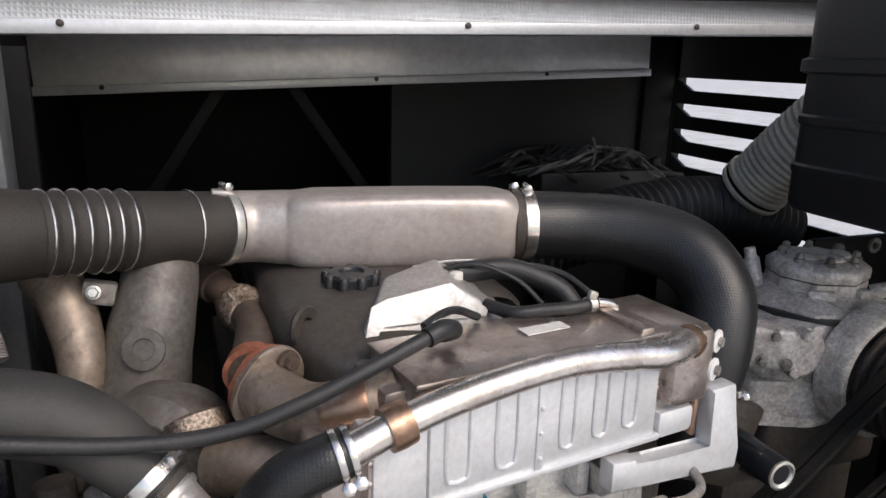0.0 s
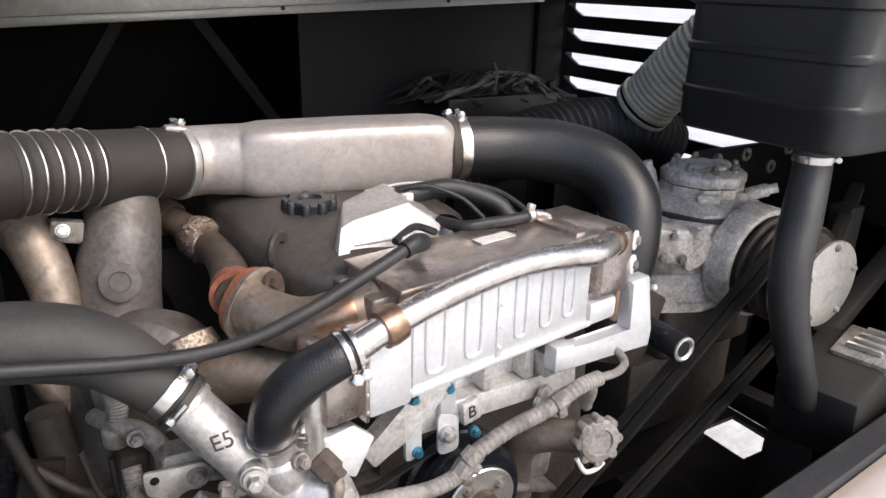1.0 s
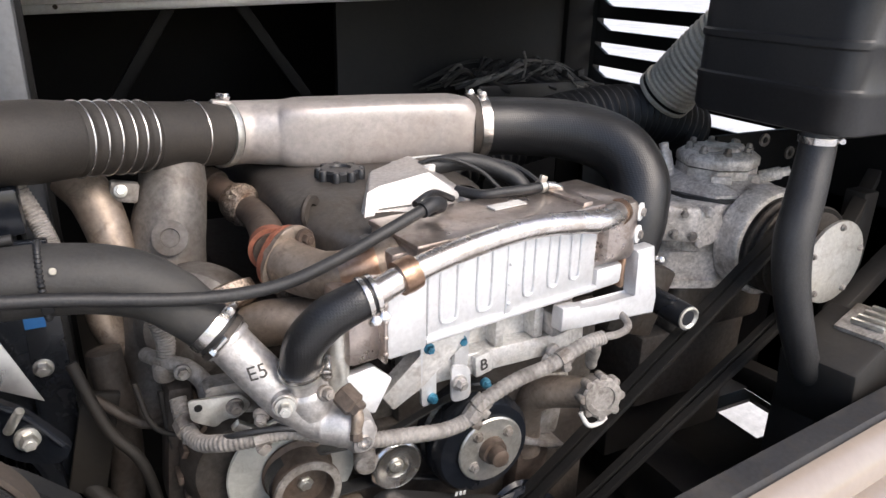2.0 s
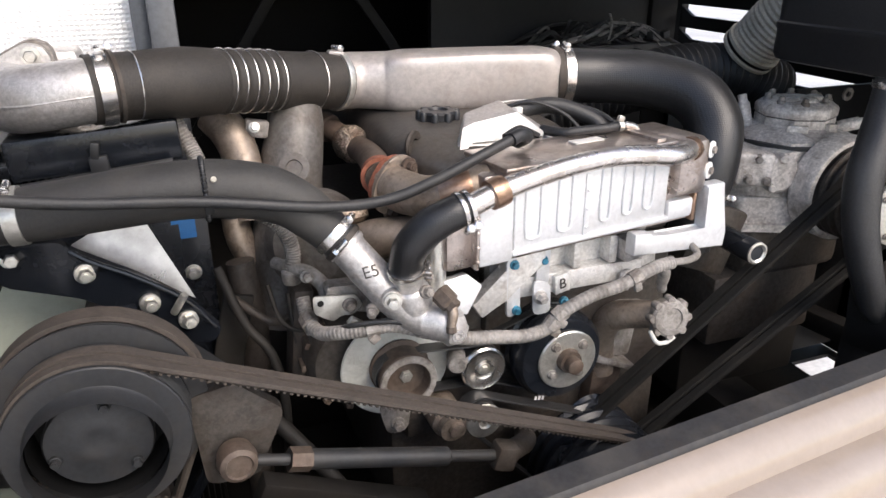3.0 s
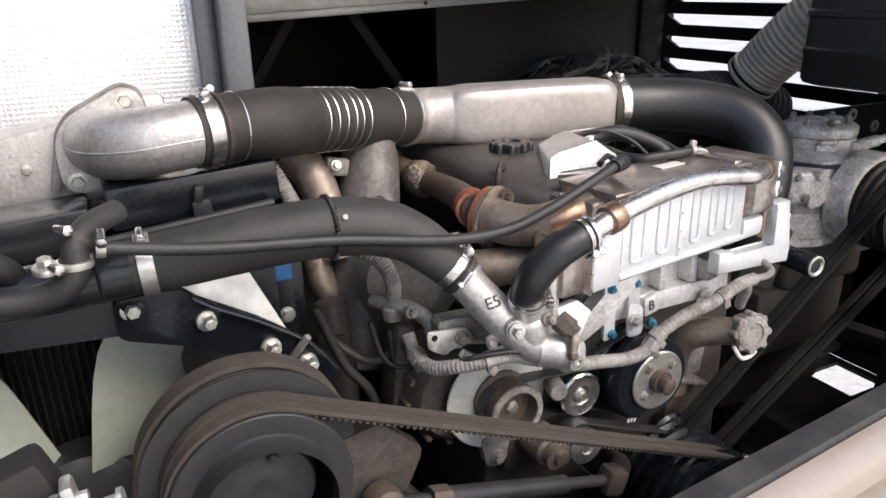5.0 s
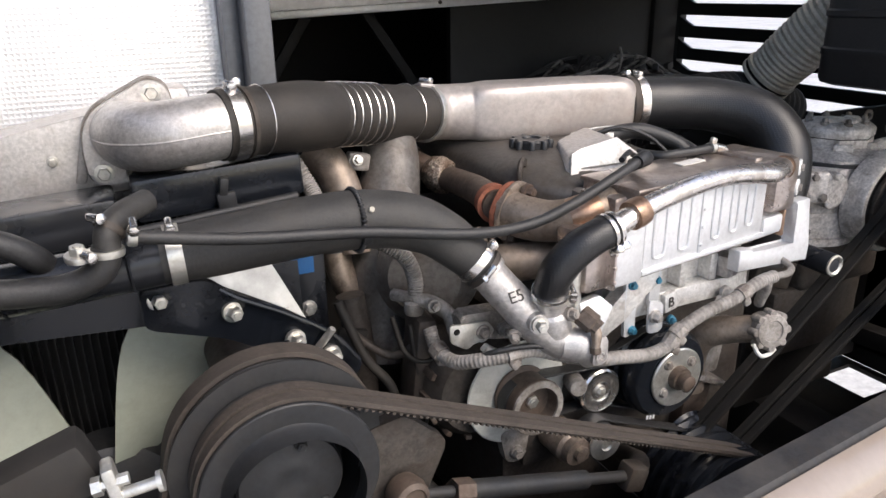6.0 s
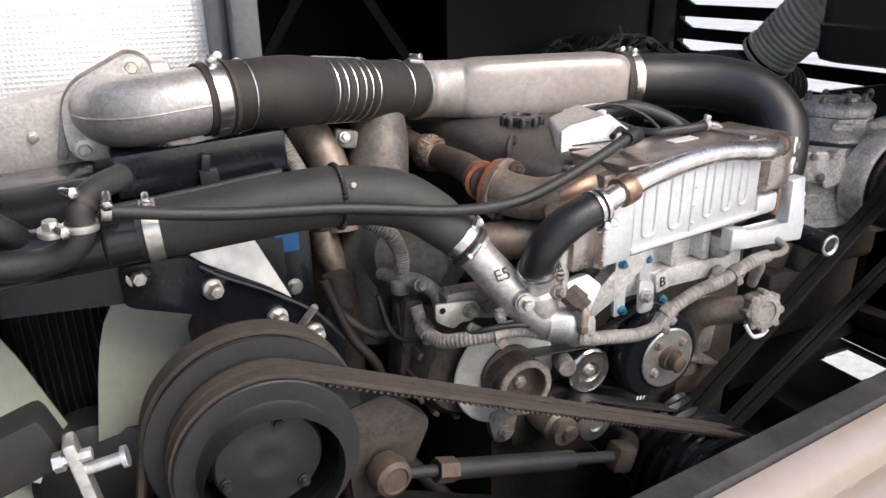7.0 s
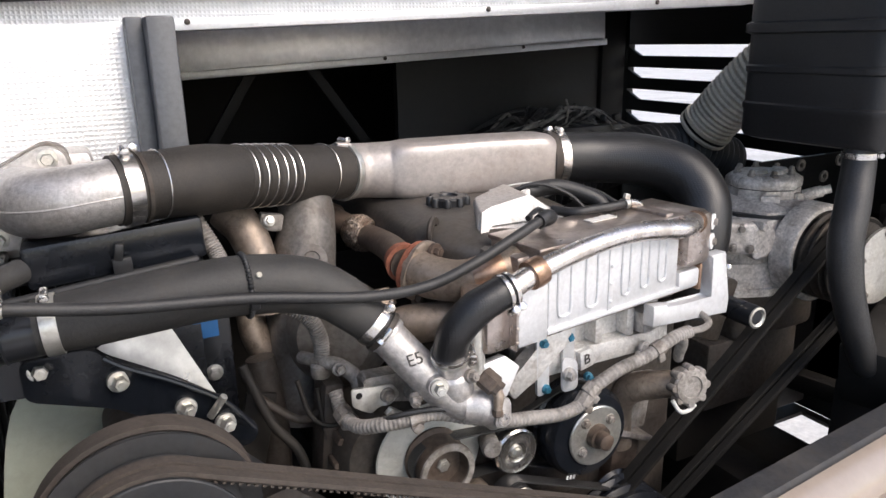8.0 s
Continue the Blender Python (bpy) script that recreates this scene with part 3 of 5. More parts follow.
part("mould_seam", sweep(B(), [(-0.5035, 0.955, 1.384), (-0.499, 0.905, 1.384), (-0.476, 0.853, 1.385), (-0.424, 0.819, 1.388), (-0.36, 0.8095, 1.395), (-0.32, 0.8115, 1.398)], 0.0018, 8), ALU, elbow)
fl = [(-0.512, 1.316), (-0.478, 1.312), (-0.44, 1.325), (-0.395, 1.34), (-0.385, 1.39), (-0.393, 1.45), (-0.42, 1.46), (-0.455, 1.442), (-0.495, 1.422), (-0.514, 1.395), (-0.517, 1.355)]
# darker, slightly larger plate added as the shadow line round the flange
part("gasket", prism(B(), round_outline([(-0.457 + (a + 0.457) * 1.045, 1.387 + (b - 1.387) * 1.045) for a, b in fl], 0.02), 0.03, (0, 0.985, 0), bevel=0.002), CASTGREY, elbow, "darker rim added to outline the flange like a shadow line")
part("flange", prism(B(), round_outline(fl, 0.02), 0.016, (0, 0.952, 0), bevel=0.003), ALU, elbow)
bolt(elbow, (-0.416, 0.938, 1.44), r=0.0095, washer=1.5)
bolt(elbow, (-0.495, 0.938, 1.33), r=0.0095, washer=1.5)

hline = [(-0.34, 0.8555, 1.3985), (-0.28, 0.87, 1.399), (-0.2, 0.9, 1.394), (-0.13, 0.935, 1.386), (-0.06, 0.972, 1.376), (0.01, 1.008, 1.366), (0.068, 1.034, 1.359)]
hose = thing("charge_air_hose", "brown-grey silicone hose with steel wire rings", "hose", (-0.13, 0.93, 1.33))
part("tube", sweep(B(), hline, lambda s: 0.049 + 0.0012 * max(0, 1 - s) + 0.0045 * math.exp(-((s - 1.9) / 0.6) ** 2) + 0.0015 * min(1, s / 5) + (0.0011 * math.cos((s - 2.67) * 2 * math.pi / 0.245) if 2.55 < s < 4.0 else 0), 44, 60), FABRIC, hose)
for s in (1.0, 2.67, 2.93, 3.17, 3.4, 3.64, 3.88, 5.0):
    c, d = on_line(hline, s)
    part("wire_ring", lathe(B(), [(0.047, -0.0013), (0.0515 + 0.0012 * (s > 2), -0.0013), (0.0522 + 0.0012 * (s > 2), 0), (0.0515 + 0.0012 * (s > 2), 0.0013), (0.047, 0.0013)], c, d, 52), STEEL, hose)
clamp(hose, *on_line(hline, 0.32), 0.051, 0.02, STEEL, (0, -0.2, 1))
clamp(hose, *on_line(hline, 0.62), 0.0502, 0.006, IRON, (0, 0.3, 1))
clamp(hose, *on_line(hline, 5.82), 0.0525, 0.012, ZINC, (0, 0, 1))

duct = thing("charge_air_duct", "pale aluminium air duct with a flattened middle", "air duct", (0.29, 1.0, 1.3))
dline = [(0.06, 1.035, 1.358), (0.1, 1.043, 1.356), (0.15, 1.035, 1.354), (0.2, 1.02, 1.354), (0.33, 0.998, 1.354), (0.44, 0.978, 1.354), (0.49, 0.97, 1.354), (0.53, 0.965, 1.354)]
part("tube", sweep(B(), dline, 0.05, 56, 10, [(0.052, 0.052, 2), (0.052, 0.052, 2), (0.053, 0.053, 2.6), (0.054, 0.055, 5), (0.054, 0.055, 6), (0.054, 0.055, 5), (0.05, 0.05, 2.2), (0.05, 0.05, 2)]), DUCT, duct)
part("lug", box(B(), (0.06, 1.02, 1.411), (0.03, 0.02, 0.008), (0, 8, 0), 0.003), DUCT, duct)

bline = [(0.49, 0.97, 1.353), (0.58, 0.95, 1.35), (0.66, 0.905, 1.345), (0.715, 0.84, 1.325), (0.73, 0.787, 1.28), (0.715, 0.758, 1.22), (0.692, 0.748, 1.14), (0.675, 0.748, 1.05)]
elb = thing("charge_air_bend", "black fabric-textured rubber bend hose", "hose", (0.7, 0.745, 1.05))
part("tube", sweep(B(), bline, [0.0525, 0.053, 0.054, 0.054, 0.052, 0.05, 0.047, 0.045], 44, 10), KNIT, elb)
clamp(elb, (0.502, 0.967, 1.353), (1, -0.2, 0), 0.054, 0.018, STEEL, (0, -0.1, 1))
clamp(elb, (0.485, 0.97, 1.353), (1, -0.2, 0), 0.053, 0.014, IRON, (0, 0.2, 1))
clamp(elb, *on_line(bline, 5.8), 0.049, 0.012, STEEL, (1, -1, 0))

# ---- engine ----
eng = thing("engine", "grey cast diesel engine with grimy block and fittings", "engine", (0.35, 1.1, 0.56))
block = box(B(), (0.33, 1.1, 0.82), (0.56, 0.78, 0.5), bevel=0.015)
box(block, (0.4, 0.74, 1.02), (0.36, 0.1, 0.2), bevel=0.01)
part("block", block, IRON, eng, "grimy dark engine block")
part("rocker_cover", sweep(B(), [(0.28, 0.8, 1.235), (0.27, 0.86, 1.245), (0.27, 1.3, 1.245), (0.27, 1.5, 1.23)], 0.1, 40, 6, [(0.13, 0.045, 4), (0.17, 0.06, 4), (0.17, 0.06, 4), (0.16, 0.05, 4)]), ROCKER, eng, "dull cast rocker cover")
cap = part("filler_cap", lathe(B(), [(0.03, -0.01), (0.034, -0.006), (0.034, 0.01), (0.03, 0.014), (0.018, 0.015), (0.016, 0.011), (0.001, 0.011)], (0.213, 0.9, 1.306), (0, 0, 1), 32), BLACKPLASTIC, eng, "black plastic oil filler cap")
for k in range(9):
    a = 2 * math.pi * k / 9
    part("grip", lathe(B(), [(0.007, -0.008), (0.007, 0.011), (0.005, 0.014)], (0.213 + 0.034 * math.cos(a), 0.9 + 0.034 * math.sin(a), 1.306), (0, 0, 1), 10), BLACKPLASTIC, cap)
part("lifting_eye", lathe(B(), [(0.012, -0.004), (0.024, -0.004), (0.026, 0), (0.024, 0.004), (0.012, 0.004), (0.012, -0.004)], (0.132, 0.8, 1.287), (0.7, -0.7, 0), 24, False), IRON, eng)
# bright shield over the front of the rocker cover
hull = B()
for p in ((0.187, 0.75, 1.286), (0.212, 0.778, 1.312), (0.315, 0.79, 1.329), (0.38, 0.772, 1.288), (0.19, 0.74, 1.22), (0.37, 0.755, 1.22), (0.25, 0.87, 1.318), (0.33, 0.9, 1.33), (0.41, 0.89, 1.285), (0.24, 0.9, 1.2), (0.42, 0.92, 1.2)):
    hull.verts.new(p)
bmesh.ops.convex_hull(hull, input=hull.verts)
bmesh.ops.bevel(hull, geom=list(hull.edges), offset=0.004, segments=2, affect="EDGES", profile=0.5)
part("front_housing", hull, ALU, eng, "grey cast housing behind the shield")
shield = prism(B(), [(-0.006, -0.052), (0.016, 0.018), (0.036, 0.025), (0.122, 0.035), (0.17, -0.004), (0.165, -0.012), (0.03, -0.006), (0.022, -0.012), (0.006, -0.052)], 0.004, (0.187, 0.755, 1.3), (1, 0.1, 0), (0, 0.45, 1), 0.001)
part("heat_shield", shield, CLEANALU, eng, "bright aluminium heat shield")
part("breather_hose", sweep(B(), [(0.35, 0.86, 1.318), (0.42, 0.85, 1.322), (0.48, 0.82, 1.3), (0.5, 0.8, 1.275)], 0.015, 18), RUBBER, eng)
part("head_side", box(B(), (0.37, 0.72, 1.2), (0.4, 0.08, 0.15), bevel=0.01), TURBO, eng)

# exhaust gas cooler, turned a little from the block
U, W = Vector((0.989, 0.148, 0)), Vector((-0.148, 0.989, 0))
O = Vector((0.15, 0.575, 0))


def at(u, w, z):
    return tuple(O + U * u + W * w + Vector((0, 0, z)))


def cbox(bm, u0, u1, w0, w1, z0, z1, bevel=0.004, tip=0.0):
    return box(bm, at((u0 + u1) / 2, (w0 + w1) / 2, (z0 + z1) / 2), (u1 - u0, w1 - w0, z1 - z0), (0, tip, 8.5), bevel)


egr = thing("exhaust_gas_cooler", "silver box-shaped exhaust gas cooler with pressed front panel", "cooler", at(0.2, 0.06, 1.13))
part("body", cbox(B(), 0.055, 0.45, 0.012, 0.125, 1.15, 1.293, 0.006), TAN, egr, "tarnished stainless body")
part("front_panel", cbox(B(), 0.066, 0.372, 0.0, 0.014, 1.168, 1.276, 0.004), PANEL, egr, "pale silver pressed panel")
for u, half, h in ((0.098, 0.0135, 0.088), (0.157, 0.0125, 0.087), (0.237, 0.0095, 0.085), (0.284, 0.0095, 0.083), (0.328, 0.0095, 0.081)):
    bm = B()
    pts = [at(u - half, -0.0005, 1.276), at(u - half, -0.001, 1.274 - h + 0.012), at(u - half * 0.45, -0.001, 1.274 - h), at(u + half * 0.45, -0.001, 1.274 - h), at(u + half, -0.001, 1.274 - h + 0.012), at(u + half, -0.0005, 1.276)]
    sweep(bm, pts, 0.0024, 8, 4)
    part("pressed_channel", bm, PANEL, egr)
for z in (1.185, 1.215, 1.245):
    part("rivet", lathe(B(), [(0.003, -0.004), (0.003, 0.0012), (0.0015, 0.002)], at(0.2, -0.0035, z), tuple(-W), 10), PANEL, egr)
part("panel_flange", cbox(B(), 0.062, 0.378, -0.004, 0.012, 1.163, 1.171, 0.002), PANEL, egr)
part("panel_seam", cbox(B(), 0.195, 0.205, -0.0025, 0.01, 1.168, 1.272, 0.001), PANEL, egr)
part("end_box", cbox(B(), 0.004, 0.064, -0.003, 0.09, 1.156, 1.256, 0.006), PANEL, egr)
part("end_plate", cbox(B(), -0.042, 0.006, 0.012, 0.08, 1.152, 1.246, 0.008), TAN, egr, "brown heat-tinted end cap")
for z in (1.168, 1.19, 1.212, 1.234):
    part("rivet", lathe(B(), [(0.003, -0.004), (0.003, 0.001), (0.0015, 0.002)], at(0.001, -0.0045, z), tuple(-W), 10), TAN, egr)
part("end_seam", cbox(B(), -0.001, 0.004, -0.004, 0.088, 1.154, 1.25, 0.002), TAN, egr)
part("outlet_box", cbox(B(), 0.385, 0.455, -0.01, 0.1, 1.2, 1.298, 0.014, 0), TAN, egr)
part("outlet_neck", cbox(B(), 0.38, 0.44, 0.0, 0.06, 1.158, 1.195, 0.008), PANEL, egr)
part("lid", cbox(B(), 0.054, 0.455, 0.008, 0.13, 1.288, 1.2965, 0.004), TAN, egr, "brown tarnished lid plate")
part("label", cbox(B(), 0.225, 0.285, 0.065, 0.085, 1.2975, 1.2995, 0), PAPER, egr, "worn paper label")
for u in (0.352,):
    part("lid_strap", cbox(B(), u, u + 0.02, 0.015, 0.132, 1.292, 1.302, 0.003), TAN, egr)
part("lid_block", cbox(B(), 0.03, 0.085, 0.03, 0.11, 1.25, 1.284, 0.01), TAN, egr)
pl = [at(-0.05, -0.016, 1.253), at(-0.004, -0.015, 1.266), at(0.023, -0.015, 1.274), at(0.075, -0.014, 1.284), at(0.14, -0.013, 1.292), at(0.21, -0.012, 1.2955), at(0.26, -0.012, 1.293), at(0.31, -0.012, 1.287), at(0.365, -0.011, 1.28), at(0.43, 0.008, 1.28)]
wpipe = part("water_pipe", sweep(B(), pl, [0.0165, 0.0165, 0.0165, 0.0155, 0.0155, 0.0155, 0.016, 0.0165, 0.0175, 0.0185], 24), WATERPIPE, egr, "polished steel water pipe")
c, d = on_line(pl, 2.0)
part("weld_collar", lathe(B(), [(0.017, -0.012), (0.0215, -0.012), (0.0225, 0), (0.0215, 0.012), (0.017, 0.012)], c, d, 28), COPPER, egr, "heat-tinted copper coloured weld collar")
c, d = on_line(pl, 8.8)
part("weld_collar", lathe(B(), [(0.017, -0.006), (0.0205, -0.006), (0.021, 0), (0.0205, 0.006), (0.017, 0.006)], c, d, 28), COPPER, egr)
nose = sweep(B(), [at(0.33, 0.1, 1.306), at(0.355, 0.098, 1.308), at(0.378, 0.096, 1.302), at(0.385, 0.095, 1.29)], 0.006, 14)
part("hose_spigot", nose, STEEL, egr)
sl = [at(0.352, 0.098, 1.308), at(0.32, 0.1, 1.306), at(0.28, 0.115, 1.303), at(0.25, 0.13, 1.3), at(0.235, 0.17, 1.3)]
part("small_hose", sweep(B(), sl, 0.0085, 14), RUBBER, egr, "thin black rubber hose")
part("hose_clip", lathe(B(), [(0.008, -0.005), (0.0105, -0.005), (0.0105, 0.005), (0.008, 0.005)], *on_line(sl, 0.3), 18), ZINC, egr)
part("clip_ear", box(B(), at(0.343, 0.095, 1.321), (0.012, 0.008, 0.01), (0, 20, 0), 0.002), ZINC, egr)
# end bracket and its studs
brk = prism(B(), ([(0.3, 1.115), (0.35, 1.112), (0.517, 1.09), (0.516, 1.12), (0.497, 1.215), (0.453, 1.215), (0.466, 1.132), (0.365, 1.138), (0.335, 1.15), (0.3, 1.155)]), 0.024, tuple(O + W * 0.012), tuple(U), (0, 0, 1), 0.004)
part("end_bracket", brk, PANEL, egr, "pale cast end bracket")
part("tan_neck", cbox(B(), 0.438, 0.446, 0.0, 0.03, 1.15, 1.2, 0.003), COPPER, egr)
for p in ((0.607, 0.644, 1.274), (0.601, 0.638, 1.24)):
    s = part("stud", lathe(B(), [(0.008, -0.06), (0.008, 0), (0.0145, 0), (0.0145, 0.003), (0.006, 0.004)], p, (0.5, -0.9, 0), 24), WHITE, egr, "white washer on a stud")
    part("nut", lathe(B(), [(0.0065, 0.003), (0.0065, 0.009)], p, (0.5, -0.9, 0), 6), CASTGREY, s)

# exhaust feed pipe with braided joint and rusty flange
ex = thing("exhaust_feed_pipe", "rusty brown exhaust pipe with braided joint and orange flange", "pipe", (0.09, 0.9, 1.2))
xl = [(0.0, 1.13, 1.285), (0.045, 1.06, 1.266), (0.078, 1.0, 1.245), (0.085, 0.93, 1.245), (0.078, 0.85, 1.25), (0.066, 0.765, 1.248)]
part("pipe", sweep(B(), xl, [0.021, 0.022, 0.023, 0.024, 0.025, 0.026], 26), RUSTPIPE, ex)
c, d = on_line(xl, 1.95)
bm = lathe(B(), [(0.024, -0.024)] + [(0.0335 - 0.0045 * (k / 9 - 0.5) ** 2 * 4 + 0.0012 * (k % 2), -0.022 + 0.0049 * k) for k in range(10)] + [(0.024, 0.024)], c, d, 48)
twist = random.Random(7)
for v in bm.verts:
    away = v.co - c
    away -= d * away.dot(d)
    v.co += away.normalized() * twist.uniform(-0.0016, 0.0016)
part("braid", bm, BRAID, ex, "frayed braided wire sleeve")
for s in (0.9, 4.8):
    e, g = on_line(xl, s)
    part("collar", lathe(B(), [(0.02, -0.012), (0.0275 if s < 1 else 0.03, -0.011), (0.028 if s < 1 else 0.031, 0), (0.0275 if s < 1 else 0.0325, 0.011), (0.02, 0.012)], e, g, 28), RUSTPIPE if s < 1 else RUST, ex)
fo = [(0.05 * math.cos(a) * (1 + 0.16 * math.cos(2 * a - 1.9)), 0.05 * math.sin(a) * (1 + 0.16 * math.cos(2 * a - 1.9))) for a in (2 * math.pi * i / 36 for i in range(36))]
part("flange", prism(B(), [(a * 0.78, b * 0.78) for a, b in fo], 0.01, (0.074, 0.757, 1.245), (0.95, 0.3, 0), (0, 0, 1), 0.002), RUST, ex, "orange rusted flange")
el = [(0.075, 0.752, 1.243), (0.088, 0.715, 1.238), (0.115, 0.675, 1.24), (0.15, 0.652, 1.253), (0.2, 0.645, 1.264)]
part("flange_cover", prism(B(), [(a * 0.86, b * 0.86) for a, b in fo], 0.008, (0.08, 0.746, 1.243), (0.95, 0.3, 0), (0, 0, 1), 0.002), BRASSY, ex)
part("elbow", sweep(B(), el, [0.034, 0.034, 0.032, 0.029, 0.027], 30), BRASSY, ex, "heat-tinted elbow")
part("patch", lathe(B(), [(0.0285, -0.025), (0.03, -0.02), (0.03, 0.02), (0.028, 0.025)], el[3], (0.9, -0.3, 0.25), 26), COPPER, ex, "heat-blued copper stretch")
for p in ((0.104, 0.736, 1.273), (0.072, 0.738, 1.2)):
    bolt(ex, p, (0.3, -0.95, 0), 0.0085, RUSTPIPE, 1.5)

# coolant hose B and its spigot
ch = thing("coolant_hose", "short black rubber coolant hose with spring clamps", "hose", (0.06, 0.6, 1.14))
cl = [(0.132, 0.5565, 1.261), (0.105, 0.556, 1.254), (0.075, 0.561, 1.238), (0.052, 0.57, 1.21), (0.046, 0.579, 1.182), (0.048, 0.585, 1.163)]
part("tube", sweep(B(), cl, [0.022, 0.024, 0.0255, 0.0255, 0.0245, 0.024], 28), KNIT, ch)
clamp(ch, *on_line(cl, 0.12), 0.0228, 0.006, STEEL, (0, -0.6, -1))
clamp(ch, *on_line(cl, 0.55), 0.0237, 0.006, STEEL, (0, -0.6, -1))
clamp(ch, *on_line(cl, 4.5), 0.0252, 0.006, STEEL, (1, -0.4, 0))
clamp(ch, *on_line(cl, 4.9), 0.025, 0.005, ZINC, (1, -0.4, 0))

# inlet casting lettered E5
inl = thing("inlet_casting", "bright cast aluminium inlet pipe lettered E5", "pipe casting", (0.04, 0.58, 1.02))
il = [(-0.045, 0.648, 1.221), (-0.018, 0.632, 1.184), (0.008, 0.616, 1.15), (0.036, 0.602, 1.116), (0.068, 0.591, 1.09), (0.105, 0.58, 1.076)]
part("pipe", sweep(B(), il, [0.027, 0.027, 0.0275, 0.0285, 0.0295, 0.026], 36), ALU, inl)
part("lip", lathe(B(), [(0.025, -0.004), (0.0295, -0.004), (0.0305, 0), (0.0295, 0.004), (0.025, 0.004)], *on_line(il, 0.72), 36), ALU, inl)
part("spigot", lathe(B(), [(0.028, 0), (0.0275, 0.03), (0.0255, 0.034), (0.022, 0.037), (0.022, 0.06)], (0.06, 0.592, 1.105), (-0.2, -0.12, 1), 28), ALU, inl)
part("housing", sweep(B(), [(0.07, 0.585, 1.085), (0.1, 0.572, 1.08), (0.118, 0.566, 1.058)], [0.027, 0.03, 0.022], 26), ALU, inl)
lug = prism(B(), round_outline([(-0.006, 0.03), (0.012, 0.03), (0.014, -0.014), (-0.014, -0.014), (-0.012, 0.006)], 0.01), 0.008, (0.108, 0.546, 1.074), bevel=0.002)
part("lug", lug, ALU, inl)
part("lug_eye", lathe(B(), [(0.0045, 0), (0.0095, 0), (0.0095, 0.0025), (0.0045, 0.0025), (0.0045, 0)], (0.108, 0.5375, 1.074), (0, -1, 0), 20, False), STEEL, inl)
bolt(inl, (0.021, 0.567, 1.131), (-0.2, -1, 0.1), 0.0085, ZINC, 1.5, 0.014)
part("boss", lathe(B(), [(0.016, -0.03), (0.0145, -0.002)], (0.021, 0.567, 1.131), (-0.2, -1, 0.1), 22), ALU, inl)
for p, q in (((0.07, 0.563, 1.139), (0.2, -1, 0.3)), ((0.0, 0.6, 1.105), (-0.5, -1, -0.5))):
    bolt(inl, p, q, 0.0075, CASTGREY)
part("sensor", lathe(B(), [(0.014, -0.012), (0.016, -0.01), (0.016, 0.012), (0.012, 0.015), (0.012, 0.022)], (0.095, 0.558, 1.128), (0.35, -0.6, -0.4), 6), RUSTPIPE, inl, "brown sensor nut")
part("sensor_stem", sweep(B(), [(0.098, 0.552, 1.124), (0.102, 0.543, 1.11), (0.098, 0.538, 1.09)], [0.009, 0.008, 0.0065], 14), BRASSY, inl)
part("sensor_tip", lathe(B(), [(0.008, 0), (0.008, 0.008), (0.005, 0.01)], (0.098, 0.538, 1.09), (-0.1, -0.3, -1), 8), RUSTPIPE, inl)
c, d = on_line(il, 1.75)
face = Vector((-0.2, -0.85, 0.45))
face = (face - d * face.dot(d)).normalized()
along = Vector((1, -0.1, 0.2))
along = (along - face * along.dot(face)).normalized()
mark = words(inl, "E5", tuple(c + face * 0.028), 0.025, tuple(along), tuple(face.cross(along)), INK)
for v in mark.data.vertices:  # laid round the pipe
    p = v.co + HOME[inl.name] - c
    out, lift = p - d * p.dot(d), p.dot(face) - 0.028
    v.co += out.normalized() * ((0.0292 if lift > 0 else 0.026) - out.length)
white = prism(B(), [(-0.02, -0.012), (0.012, -0.03), (0.04, 0.012), (0.016, 0.034), (-0.022, 0.028)], 0.02, (0.128, 0.605, 1.105), (1, 0, 0), (0, 0.2, 1), 0.003)
part("white_bracket", white, PANEL, inl, "pale bent bracket")
part("column", lathe(B(), [(0.015, 0), (0.015, 0.12), (0.012, 0.13)], (0.1, 0.605, 1.1), (0, 0, 1), 18), ZINC, inl)

# rubber intake hose to that casting
ih = thing("intake_hose", "dusty grey rubber intake hose with band clamps", "hose", (-0.25, 0.68, 1.24))
hl = [(-0.45, 0.688, 1.276), (-0.38, 0.685, 1.28), (-0.28, 0.682, 1.288), (-0.2, 0.68, 1.288), (-0.13, 0.675, 1.276), (-0.08, 0.664, 1.25), (-0.03, 0.639, 1.2)]
part("tube", sweep(B(), hl, [0.034, 0.037, 0.039, 0.04, 0.0395, 0.036, 0.0295], 36), GREYHOSE, ih)
clamp(ih, *on_line(hl, 0.25), 0.0355, 0.018, ZINC, (0, -0.2, 1))
clamp(ih, *on_line(hl, 5.8), 0.0308, 0.013, STEEL, (0.8, -0.3, 0.8))
clamp(ih, *on_line(hl, 5.99), 0.03, 0.008, IRON, (0.3, -1, -0.3))
strap = sweep(B(), [(-0.205, 0.68 + 0.0415 * math.cos(a), 1.288 + 0.0415 * math.sin(a)) for a in (2 * math.pi * k / 24 for k in range(25))], lambda s: 0.0032 + 0.0009 * math.sin(s * 2 * math.pi * 2), 10, 10)
part("cable_tie", strap, BLACKPLASTIC, ih, "black toothed cable tie")
part("tie_head", box(B(), (-0.203, 0.637, 1.275), (0.012, 0.012, 0.014), (20, 0, 0), 0.002), BLACKPLASTIC, ih)
part("tie_tip", lathe(B(), [(0.004, 0), (0.004, 0.003), (0.003, 0.004)], (-0.193, 0.645, 1.31), (0, -1, 0.5), 10), KHAKI, ih, "pale plastic stud")
sp = thing("intake_pipe", "black painted steel intake pipe", "pipe", (-0.7, 0.7, 1.22))
